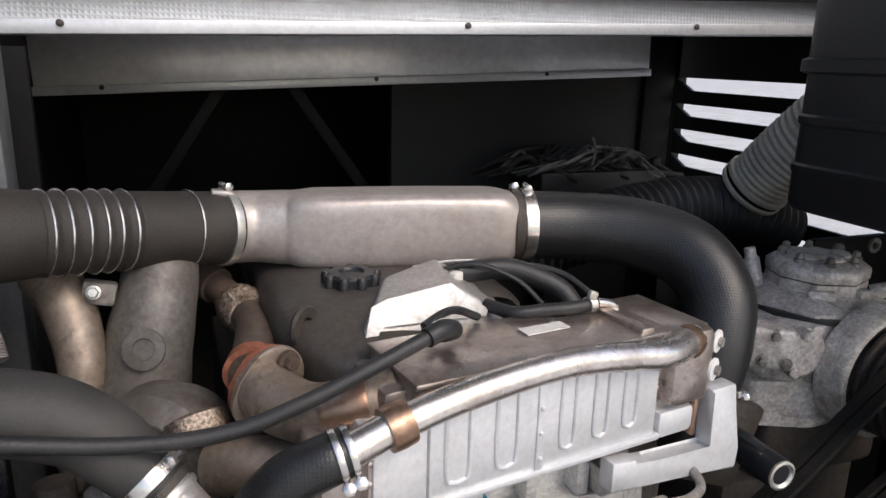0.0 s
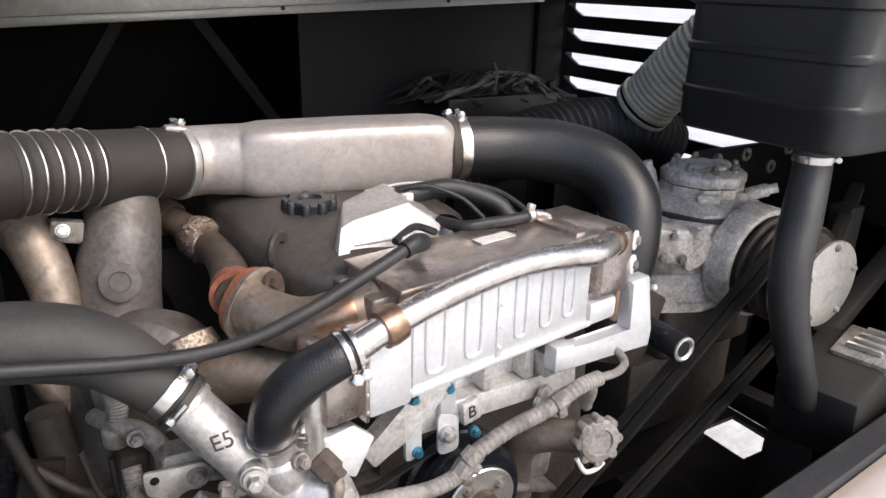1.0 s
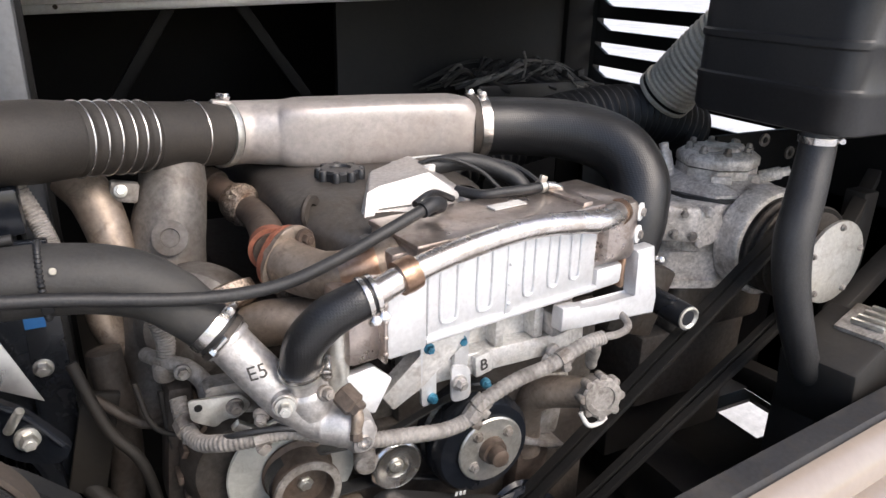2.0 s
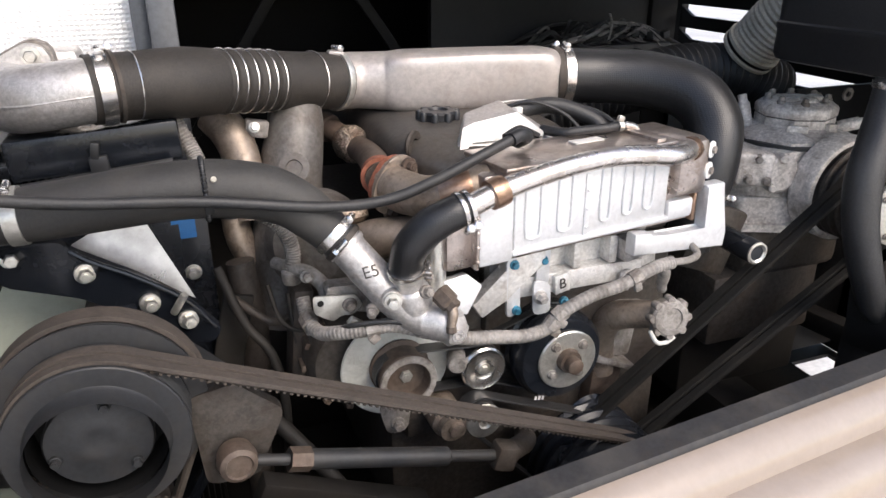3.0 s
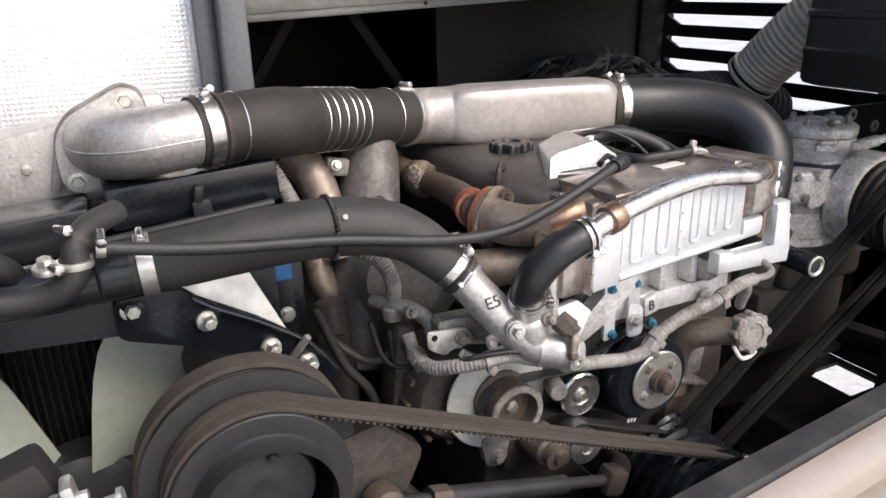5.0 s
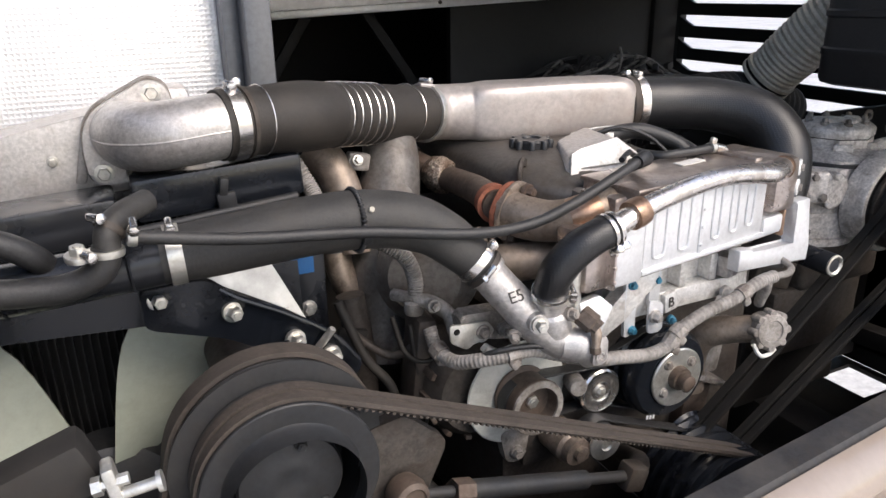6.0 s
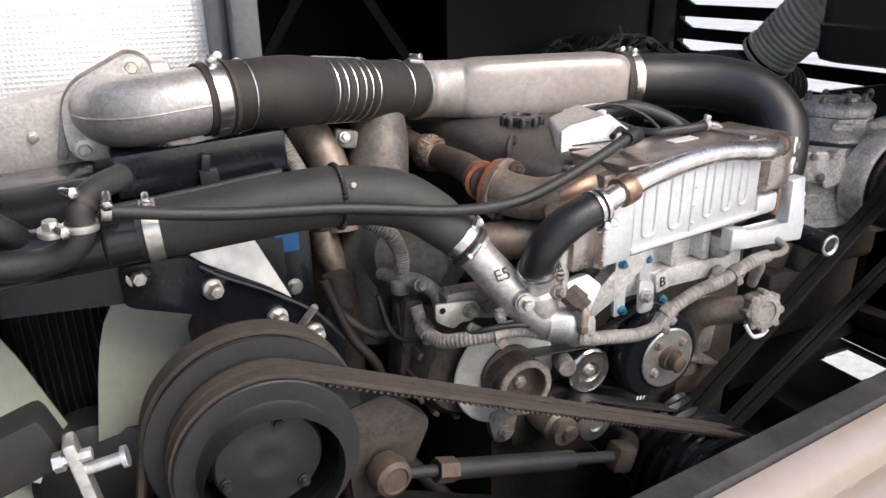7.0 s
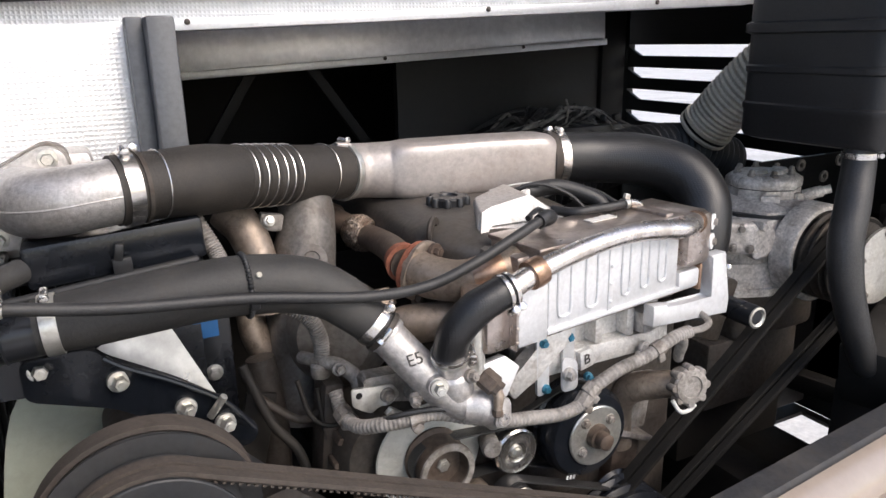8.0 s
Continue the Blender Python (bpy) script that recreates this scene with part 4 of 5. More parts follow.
part("tube", sweep(B(), [(-0.44, 0.69, 1.272), (-0.6, 0.7, 1.26), (-0.8, 0.715, 1.25), (-1.02, 0.73, 1.24)], 0.031, 30), BLACKPAINT, sp)
for x, z in ((-0.485, 1.269), (-0.62, 1.259)):
    part("weld_bead", lathe(B(), [(0.03, -0.003), (0.034, 0), (0.03, 0.003)], (x, 0.69 + (-0.44 - x) * 0.06, z), (1, -0.06, 0.06), 30), BLACKPAINT, sp)

# thin black breather line
tl = [(-0.475, 0.63, 1.323), (-0.36, 0.628, 1.303), (-0.21, 0.628, 1.287), (-0.06, 0.622, 1.263), (0.03, 0.616, 1.264), (0.1, 0.612, 1.285), (0.178, 0.618, 1.314), (0.235, 0.63, 1.332)]
th = thing("breather_line", "thin black rubber breather hose strung across", "hose", (-0.1, 0.63, 1.26))
part("tube", sweep(B(), tl, 0.0078, 16), RUBBER, th)
part("end_elbow", sweep(B(), [(0.225, 0.627, 1.329), (0.245, 0.635, 1.333), (0.262, 0.65, 1.325), (0.262, 0.68, 1.31)], 0.0105, 16), BLACKPLASTIC, th)
clamp(th, (-0.478, 0.63, 1.324), (1, 0, -0.15), 0.0085, 0.01, ZINC, (0, -0.3, 1))
hh = thing("heater_hose", "black rubber hoses with a tee piece and clamps", "hose", (-0.6, 0.65, 1.28))
part("lower_hose", sweep(B(), [(-0.95, 0.66, 1.3), (-0.7, 0.655, 1.285), (-0.6, 0.65, 1.272), (-0.545, 0.645, 1.272), (-0.515, 0.64, 1.288), (-0.505, 0.64, 1.312)], 0.0165, 18), RUBBER, hh)
part("upper_elbow", sweep(B(), [(-0.505, 0.64, 1.308), (-0.502, 0.645, 1.328), (-0.486, 0.665, 1.34), (-0.455, 0.7, 1.344)], 0.0145, 18), GREYHOSE, hh)
part("loop_hose", sweep(B(), [(-0.95, 0.66, 1.35), (-0.7, 0.665, 1.342), (-0.62, 0.67, 1.328), (-0.58, 0.68, 1.3), (-0.57, 0.7, 1.275)], 0.015, 18), RUBBER, hh)
clamp(hh, (-0.506, 0.64, 1.308), (0.05, 0, 1), 0.0165, 0.008, ZINC, (-1, -0.5, 0))
clamp(hh, (-0.499, 0.65, 1.331), (0.6, 0.4, 0.7), 0.0155, 0.008, IRON, (-1, -0.5, 1))
bolt(hh, (-0.535, 0.645, 1.306), (0, -0.2, 1), 0.009, ZINC, 1.6)

# ---- turbo pipes behind the hose ----
tu = thing("turbocharger_pipe", "dull grey cast turbocharger pipe with a round boss", "pipe", (-0.06, 0.9, 0.95))
part("pipe", sweep(B(), [(-0.02, 1.03, 1.34), (-0.03, 0.98, 1.29), (-0.045, 0.96, 1.23), (-0.06, 0.94, 1.15), (-0.08, 0.92, 1.05), (-0.1, 0.9, 0.95)], [0.046, 0.05, 0.055, 0.06, 0.06, 0.055], 36), TURBO, tu)
bo = part("boss", lathe(B(), [(0.02, -0.02), (0.02, 0.005), (0.026, 0.006), (0.026, 0.011), (0.014, 0.012), (0.013, 0.009), (0.001, 0.009)], (-0.048, 0.905, 1.238), (-0.25, -0.9, 0.35), 28), TURBO, tu)
part("scroll", lathe(B(), [(0.02, -0.05), (0.075, -0.045), (0.09, -0.01), (0.085, 0.03), (0.06, 0.05), (0.02, 0.05)], (-0.03, 0.83, 1.13), (-0.5, -0.8, 0.1), 36), TURBO, tu)
bp = thing("drain_pipe", "heat-tinted brassy pipe bent downwards", "pipe", (-0.15, 0.88, 1.0))
part("upper", sweep(B(), [(-0.165, 1.0, 1.32), (-0.14, 0.97, 1.285), (-0.125, 0.94, 1.22), (-0.125, 0.92, 1.15)], [0.034, 0.033, 0.03, 0.028], 26), BRASSY, bp)
part("lower", sweep(B(), [(-0.155, 0.94, 1.17), (-0.15, 0.93, 1.11), (-0.125, 0.92, 1.06), (-0.08, 0.91, 1.04), (-0.03, 0.91, 1.04)], [0.024, 0.024, 0.023, 0.022, 0.022], 24), BRASSY, bp)
part("collar", lathe(B(), [(0.024, -0.012), (0.028, -0.01), (0.028, 0.01), (0.024, 0.012)], (-0.155, 0.94, 1.165), (0, 0.1, 1), 26), BLACKPLASTIC, bp)
part("bracket", box(B(), (-0.1, 0.96, 1.3), (0.04, 0.02, 0.03), (0, 12, 0), 0.004), CASTGREY, bp)
bolt(bp, (-0.105, 0.945, 1.305), (0, -1, 0.3), 0.007)
cg = thing("corrugated_line", "grey corrugated conduit bent down beside the turbocharger", "conduit", (-0.1, 0.8, 1.05))
part("tube", sweep(B(), [(-0.23, 0.9, 1.335), (-0.21, 0.88, 1.29), (-0.2, 0.86, 1.26)], lambda s: 0.0125 + 0.001 * math.sin(s * 60), 18, 40), CONDUIT, cg)
part("lower_tube", sweep(B(), [(-0.135, 0.78, 1.215), (-0.1, 0.765, 1.19), (-0.085, 0.76, 1.15), (-0.09, 0.755, 1.11)], lambda s: 0.012 + 0.001 * math.sin(s * 60), 18, 40), CONDUIT, cg)
part("union", lathe(B(), [(0.014, 0), (0.016, 0.005), (0.016, 0.02), (0.012, 0.024)], (-0.09, 0.755, 1.095), (0, 0, 1), 14), CASTGREY, cg)
part("elbow", sweep(B(), [(0.02, 0.74, 1.155), (0.05, 0.72, 1.165), (0.1, 0.7, 1.17), (0.14, 0.69, 1.17)], [0.03, 0.032, 0.03, 0.03], 24), BRASSY, cg)
part("wire_wrap", lathe(B(), [(0.02, -0.018), (0.033, -0.014), (0.036, 0), (0.033, 0.014), (0.02, 0.018)], (0.005, 0.76, 1.195), (-0.2, 0.5, 0.8), 28), BRAID, cg)

# ---- front of the engine ----
fr = thing("front_cover", "silver front casting with brackets and blue bolts", "engine casting", (0.35, 0.68, 1.0))
part("casting", box(B(), (0.365, 0.715, 1.1), (0.29, 0.07, 0.115), bevel=0.006), CLEANALU, fr)
for x0, x1, z0, z1 in ((0.24, 0.5, 1.14, 1.152), (0.24, 0.26, 1.089, 1.139), (0.304, 0.316, 1.089, 1.139), (0.361, 0.376, 1.089, 1.139), (0.43, 0.447, 1.089, 1.139), (0.478, 0.502, 1.089, 1.139), (0.246, 0.5, 1.052, 1.088)):
    part("rib", box(B(), ((x0 + x1) / 2, 0.668, (z0 + z1) / 2), (x1 - x0, 0.034, z1 - z0), bevel=0.003), CLEANALU, fr)
part("lug_block", box(B(), (0.463, 0.655, 1.115), (0.03, 0.045, 0.04), (0, -4, 6), 0.004), ALU, fr)
part("foot", box(B(), (0.51, 0.675, 1.075), (0.045, 0.04, 0.05), (0, -4, 6), 0.006), CLEANALU, fr)
part("arm", prism(B(), [(0, 0), (0.06, 0.045), (0.075, 0.07), (0.13, 0.08), (0.13, 0.05), (0.1, 0.03), (0.06, -0.005), (0.02, -0.03)], 0.025, (0.17, 0.66, 1.065), bevel=0.004), CLEANALU, fr)
part("strip", prism(B(), round_outline([(-0.014, 0.015), (0.012, 0.018), (0.014, -0.085), (-0.01, -0.09)], 0.008), 0.006, (0.243, 0.642, 1.118), (1, 0.1, 0), (0, 0, 1), 0.001), PANEL, fr, "pale strap plate")
part("strip", prism(B(), round_outline([(-0.013, 0.02), (0.013, 0.02), (0.012, -0.05), (-0.012, -0.05)], 0.008), 0.006, (0.3, 0.65, 1.12), (1, 0.1, 0), (0, 0, 1), 0.001), PANEL, fr)
for p in ((0.243, 0.635, 1.123), (0.298, 0.641, 1.12), (0.25, 0.636, 1.04), (0.345, 0.645, 1.035)):
    bolt(fr, p, (0, -1, 0.05), 0.0062, BLUE, 1.3, 0.009)
for p in ((0.288, 0.625, 1.062), (0.462, 0.64, 1.065), (0.455, 0.64, 1.05)):
    bolt(fr, p, (0.1, -1, 0), 0.009, ALU, 1.35)
part("tab", prism(B(), round_outline([(-0.02, 0.03), (0.012, 0.03), (0.03, -0.02), (0.0, -0.03)], 0.01), 0.005, (0.286, 0.632, 1.058), (1, 0, -0.3), (0.3, 0, 1), 0.001), PANEL, fr)
part("plate", box(B(), (0.338, 0.648, 1.07), (0.03, 0.01, 0.034), (0, -6, 8), 0.001), CLEANALU, fr)
words(fr, "B", (0.338, 0.6415, 1.07), 0.026, (1, 0.12, 0.1), (0, 0, 1), INK)

alt = thing("alternator", "alternator with a pale round guard plate", "alternator", (0.0, 0.76, 0.86))
bm = lathe(B(), [(0.06, 0), (0.085, 0.015), (0.09, 0.05), (0.09, 0.12), (0.075, 0.14)], (0.0, 0.83, 0.965), (0, -1, 0), 40)
part("body", bm, IRON, alt)
for k in range(14):
    a = 2 * math.pi * k / 14
    part("fin", box(B(), (0.0 + 0.092 * math.cos(a), 0.75, 0.965 + 0.092 * math.sin(a)), (0.008, 0.1, 0.012), (0, -math.degrees(a), 0), 0.002), RUSTPIPE, alt)
part("guard_plate", lathe(B(), [(0.02, 0), (0.09, 0), (0.092, 0.002), (0.09, 0.004), (0.02, 0.004)], (0.053, 0.675, 0.957), (0, -1, 0), 56), PLATE, alt, "pale grey-green painted round plate")
part("pulley", lathe(B(), [(0.046, 0), (0.05, 0.004), (0.05, 0.008), (0.044, 0.013), (0.044, 0.046), (0.048, 0.05), (0.047, 0.055), (0.036, 0.055), (0.033, 0.034), (0.001, 0.034)], (0.057, 0.672, 0.957), (0, -1, 0), 44), RUSTPIPE, alt, "brown rusty pulley")
part("pulley_rim", lathe(B(), [(0.036, 0), (0.0365, 0.003), (0.046, 0.003), (0.0475, 0), (0.036, 0)], (0.057, 0.617, 0.957), (0, -1, 0), 44, False), CASTGREY, alt, "worn grey pulley rim")
bolt(alt, (0.059, 0.644, 0.957), r=0.011, material=ZINC)
part("mount", prism(B(), round_outline([(-0.03, 0.03), (0.03, 0.03), (0.02, -0.035), (-0.015, -0.035)], 0.012), 0.02, (0.05, 0.69, 0.86), bevel=0.003), CASTGREY, alt)
bolt(alt, (0.052, 0.668, 0.845), r=0.009, material=CASTGREY)
part("lug_plate", prism(B(), round_outline([(-0.076, 1.112), (-0.012, 1.106), (0.0, 1.088), (-0.018, 1.072), (-0.034, 1.076), (-0.046, 1.066), (-0.06, 1.074), (-0.075, 1.084)], 0.005), 0.004, (0, 0.66, 0), bevel=0.001), ZINC, alt, "bright zinc lug plate")
# solid near-black disc in place of the hole's shaded depth
part("hole", lathe(B(), [(0.005, 0), (0.005, 0.0015)], (-0.065, 0.6565, 1.1), (0, -1, 0), 14), DARK, alt)
bolt(alt, (-0.021, 0.656, 1.091), r=0.0085, material=CASTGREY)
bolt(alt, (0.02, 0.662, 1.084), r=0.009, material=CASTGREY)
part("strap", prism(B(), [(-0.02, 1.075), (0.0, 1.06), (0.024, 1.04), (0.014, 1.036), (-0.012, 1.052), (-0.03, 1.066)], 0.012, (0, 0.652, 0), bevel=0.002), ZINC, alt)
part("arm", prism(B(), round_outline([(-0.055, 1.12), (-0.01, 1.118), (0.03, 1.115), (0.06, 1.095), (0.05, 1.06), (0.0, 1.07), (-0.05, 1.085)], 0.01), 0.03, (0, 0.695, 0), bevel=0.005), CASTGREY, alt)
part("upper_arm", sweep(B(), [(-0.11, 0.79, 1.118), (-0.1, 0.77, 1.12), (-0.085, 0.75, 1.12), (-0.065, 0.735, 1.115), (-0.048, 0.715, 1.1), (-0.045, 0.7, 1.075)], [0.01, 0.01, 0.011, 0.012, 0.012, 0.012], 16), CASTGREY, alt)
bolt(alt, (-0.072, 0.72, 1.118), (0, -1, 0.2), 0.008, CASTGREY)
for pts in ([(-0.13, 0.75, 1.1), (-0.115, 0.735, 1.04), (-0.08, 0.73, 1.02), (-0.04, 0.73, 1.04)], [(-0.1, 0.75, 1.08), (-0.095, 0.735, 1.0), (-0.08, 0.74, 0.9)]):
    part("lead", sweep(B(), pts, 0.004, 10), UNDER, alt)
part("support", box(B(), (-0.085, 0.76, 1.0), (0.035, 0.06, 0.18), (0, 6, 0), 0.01), IRON, alt)

idl = thing("idler_pulley", "shiny steel belt idler pulley on a dark arm", "pulley", (0.19, 0.68, 0.9))
part("wheel", lathe(B(), [(0.03, 0), (0.04, 0.002), (0.04, 0.006), (0.037, 0.009), (0.03, 0.006), (0.018, 0.009), (0.012, 0.006), (0.001, 0.006)], (0.196, 0.645, 0.938), (0, -1, 0), 44), STEEL, idl)
bolt(idl, (0.196, 0.64, 0.938), r=0.008, material=ZINC, length=0.008)
part("drum", lathe(B(), [(0.033, 0), (0.033, 0.035)], (0.196, 0.685, 0.938), (0, -1, 0), 36), PULLEY, idl)
part("arm", lathe(B(), [(0.016, 0), (0.016, 0.06), (0.013, 0.064)], (0.165, 0.69, 0.955), (-0.35, -1, 0.1), 20), CASTGREY, idl)
part("post", box(B(), (0.19, 0.72, 0.93), (0.09, 0.06, 0.09), bevel=0.01), IRON, idl)

pump = thing("water_pump_pulley", "black drum pulley with a silver hub plate", "pulley", (0.33, 0.67, 0.85))
part("drum", lathe(B(), [(0.06, 0), (0.08, 0.002), (0.083, 0.012), (0.083, 0.03), (0.077, 0.034), (0.077, 0.048), (0.083, 0.052), (0.082, 0.07), (0.074, 0.082), (0.06, 0.084)], (0.332, 0.7, 0.94), (0, -1, 0), 60), BLACKPAINT, pump)
hubp = part("hub_plate", lathe(B(), [(0.04, 0), (0.054, 0.001), (0.055, 0.004), (0.053, 0.006), (0.022, 0.006)], (0.339, 0.616, 0.94), (0, -1, 0), 48), ZINC, pump, "silver hub plate")
part("shaft_nut", lathe(B(), [(0.022, 0), (0.02, 0.012), (0.014, 0.012), (0.014, 0.028), (0.011, 0.03)], (0.339, 0.61, 0.942), (0, -1, 0), 18), RUSTPIPE, pump, "rusty shaft nut")
for k in range(4):
    a = radians(40 + 90 * k)
    bolt(hubp, (0.338 + 0.037 * math.cos(a), 0.611, 0.942 + 0.037 * math.sin(a)), r=0.007, material=CASTGREY, washer=1.3, length=0.008)
for k in range(3):
    part("mark", box(B(), (0.285 + k * 0.007, 0.6165, 0.872 - k * 0.001), (0.004, 0.001, 0.007), (0, 10, 0), 0), PALEINK, pump)
low = thing("belt_tensioner", "small brown tensioner with a brass coloured nut", "tensioner", (0.13, 0.62, 0.82))
part("body", lathe(B(), [(0.03, 0), (0.03, 0.05), (0.024, 0.055), (0.024, 0.07)], (0.125, 0.67, 0.865), (0.05, -1, -0.05), 28), BRASSY, low)
part("nut", lathe(B(), [(0.014, 0), (0.014, 0.008), (0.006, 0.01)], (0.132, 0.6, 0.861), (0.05, -1, -0.05), 8), BRASSY, low)
part("wheel", lathe(B(), [(0.025, 0), (0.031, 0.003), (0.031, 0.008), (0.012, 0.012), (0.01, 0.008), (0.001, 0.008)], (0.18, 0.603, 0.866), (0, -1, 0), 36), ZINC, low)
part("drum", lathe(B(), [(0.03, 0), (0.03, 0.04)], (0.18, 0.645, 0.866), (0, -1, 0), 30), PULLEY, low)
part("plate", box(B(), (0.14, 0.7, 0.85), (0.14, 0.05, 0.1), bevel=0.01), IRON, low)
rb = thing("ribbed_belt", "thin black ribbed belt round the small pulleys", "drive belt", (0.15, 0.66, 0.85))
belt(rb, (0.05, 0.957), 0.0365, (0.196, 0.938), 0.034, 0.652, 0.665, 0.026, 0.004, RUBBER)
belt(rb, (0.196, 0.938), 0.0335, (0.322, 0.94), 0.078, 0.668, 0.66, 0.014, 0.004, RUBBER)
belt(rb, (0.18, 0.866), 0.0305, (0.385, 0.72), 0.085, 0.625, 0.625, 0.026, 0.004, RUBBER)

# filler neck with its cap
fc = thing("oil_filler", "grey filler pipe with a lobed metal cap", "filler neck", (0.38, 0.62, 0.9))
ca = Vector((-0.2, -0.95, 0.15))
cpos = Vector((0.512, 0.578, 1.006))
part("neck", sweep(B(), [(0.468, 0.7, 0.84), (0.46, 0.695, 0.91), (0.458, 0.68, 0.955), (0.47, 0.655, 0.98), (0.495, 0.62, 0.994), (0.51, 0.598, 1.0)], [0.026, 0.025, 0.026, 0.026, 0.025, 0.023], 26), BRASSY, fc)
fcap = lathe(B(), [(0.03, -0.012), (0.033, -0.008), (0.033, 0.006), (0.029, 0.01), (0.02, 0.011), (0.019, 0.0085), (0.001, 0.0085)], cpos, ca, 40)
x_, y_, z_ = basis(ca)
fcap = part("cap", fcap, CASTGREY, fc, "lobed grey metal cap")
for k in range(8):
    a = 2 * math.pi * k / 8
    part("lobe", lathe(B(), [(0.0075, -0.01), (0.0075, 0.007), (0.006, 0.009)], cpos + (x_ * math.cos(a) + y_ * math.sin(a)) * 0.0315, ca, 12), CASTGREY, fcap)
part("collar", lathe(B(), [(0.026, -0.03), (0.028, -0.026), (0.028, -0.014)], cpos, ca, 30), CASTGREY, fc)
part("foot", box(B(), (0.5, 0.7, 0.93), (0.06, 0.03, 0.12), (0, 8, 0), 0.008), CASTGREY, fc)
part("flange", box(B(), (0.475, 0.69, 0.87), (0.11, 0.05, 0.012), (0, 24, 0), 0.004), CASTGREY, fc)
part("chain", sweep(B(), [(0.478, 0.58, 0.985), (0.487, 0.57, 0.966), (0.505, 0.568, 0.964), (0.52, 0.568, 0.972)], 0.0038, 8), PAPER, fc)
part("pedestal", box(B(), (0.47, 0.72, 0.8), (0.07, 0.08, 0.12), (0, 5, 0), 0.015), RUSTPIPE, fc)

# wiring conduit across the front
hn = thing("wiring_conduit", "dusty grey corrugated wiring conduit with clips", "conduit", (0.2, 0.59, 1.0))
nl = [(-0.082, 0.715, 1.085), (-0.08, 0.695, 1.06), (-0.07, 0.655, 1.053), (-0.045, 0.62, 1.066), (-0.009, 0.603, 1.073), (0.03, 0.598, 1.075), (0.08, 0.59, 1.058), (0.13, 0.578, 1.044), (0.175, 0.576, 1.037), (0.24, 0.58, 1.024), (0.282, 0.582, 1.03), (0.303, 0.582, 1.052), (0.355, 0.58, 1.074), (0.411, 0.58, 1.084), (0.468, 0.58, 1.104), (0.506, 0.58, 1.109)]
part("tube", sweep(B(), nl, lambda s: 0.0108 + 0.00042 * math.sin(s * 2 * math.pi * 7), 16, 56), CONDUIT, hn)
for s, r in ((1.2, 0.015), (4.2, 0.0135), (10.3, 0.0145), (10.9, 0.0135), (13.4, 0.0135)):
    c, d = on_line(nl, s)
    part("clip", lathe(B(), [(0.0095, -0.009), (r, -0.009), (r, 0.009), (0.0095, 0.009)], c, d, 8), CASTGREY, hn)
    part("clip_tab", box(B(), tuple(c + Vector((0, -0.008, -0.012))), (0.014, 0.01, 0.016), (0, 12 * s, 0), 0.003), CASTGREY, hn)
part("branch", sweep(B(), [(0.485, 0.58, 1.106), (0.5, 0.59, 1.085), (0.505, 0.6, 1.06), (0.515, 0.61, 1.045)], [0.0105, 0.0105, 0.0095, 0.009], 14), CONDUIT, hn)
part("tail", sweep(B(), [(0.5, 0.58, 1.109), (0.54, 0.583, 1.106), (0.572, 0.6, 1.104), (0.582, 0.625, 1.108), (0.575, 0.66, 1.12)], 0.006, 12), CONDUIT, hn)
part("side_wire", sweep(B(), [(-0.06, 0.65, 1.052), (-0.03, 0.605, 1.083), (0.02, 0.585, 1.09), (0.06, 0.575, 1.082), (0.09, 0.56, 1.092)], 0.004, 10), RUBBER, hn)

# ---- big fan drive ----
FX, FZ = -0.362, 1.062
fp = thing("fan_drive_pulley", "large dark grey fan drive pulley with recessed hub", "pulley", (FX, 0.55, 0.94))
part("front_ring", lathe(B(), [(0.075, 0.03), (0.076, 0.004), (0.079, 0), (0.1005, 0), (0.102, -0.0015), (0.102, -0.006), (0.094, -0.012), (0.094, -0.02), (0.102, -0.027), (0.094, -0.034), (0.094, -0.042), (0.103, -0.049), (0.103, -0.054)], (FX, 0.47, FZ), (0, -1, 0), 72, False), PULLEY, fp)
part("rear_rim", lathe(B(), [(0.06, 0), (0.122, 0), (0.124, 0.006), (0.124, 0.026), (0.117, 0.03), (0.114, 0.036), (0.117, 0.042), (0.125, 0.046), (0.125, 0.05), (0.1, 0.052)], (FX, 0.578, FZ), (0, -1, 0), 72, False), PULLEY, fp)
# recess lining coloured near-black for the shade behind the hub
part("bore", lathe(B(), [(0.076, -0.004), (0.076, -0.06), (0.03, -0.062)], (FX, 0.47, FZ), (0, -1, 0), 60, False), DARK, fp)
hub = part("hub", lathe(B(), [(0.055, -0.07), (0.06, -0.024), (0.0605, -0.018), (0.058, -0.0145), (0.03, -0.0128), (0.027, -0.0118), (0.016, -0.0118), (0.012, -0.0126), (0.001, -0.0126)], (FX, 0.463, FZ), (0, -1, 0), 56), PULLEY, fp, "dark grey domed hub")
for a in (75, 195, 315):
    bolt(hub, (FX + 0.05 * math.cos(radians(a)), 0.475, FZ + 0.05 * math.sin(radians(a))), r=0.006, material=PULLEY, washer=1.2, length=0.008)
part("carrier", prism(B(), round_outline([(-0.1, 0.05), (0.02, 0.1), (0.11, 0.035), (0.17, -0.03), (0.1, -0.1), (-0.1, -0.1)], 0.02), 0.03, (FX, 0.62, FZ), bevel=0.004), PULLEY, fp)
part("shaft", lathe(B(), [(0.04, 0), (0.04, 0.26)], (FX, 0.86, FZ), (0, -1, 0), 30), IRON, fp)
part("leg", box(B(), (FX, 0.68, 0.72), (0.1, 0.06, 0.5), bevel=0.01), IRON, fp)
fb = thing("fan_belts", "pair of dusty brown cogged fan belts", "drive belt", (0.0, 0.52, 0.65))
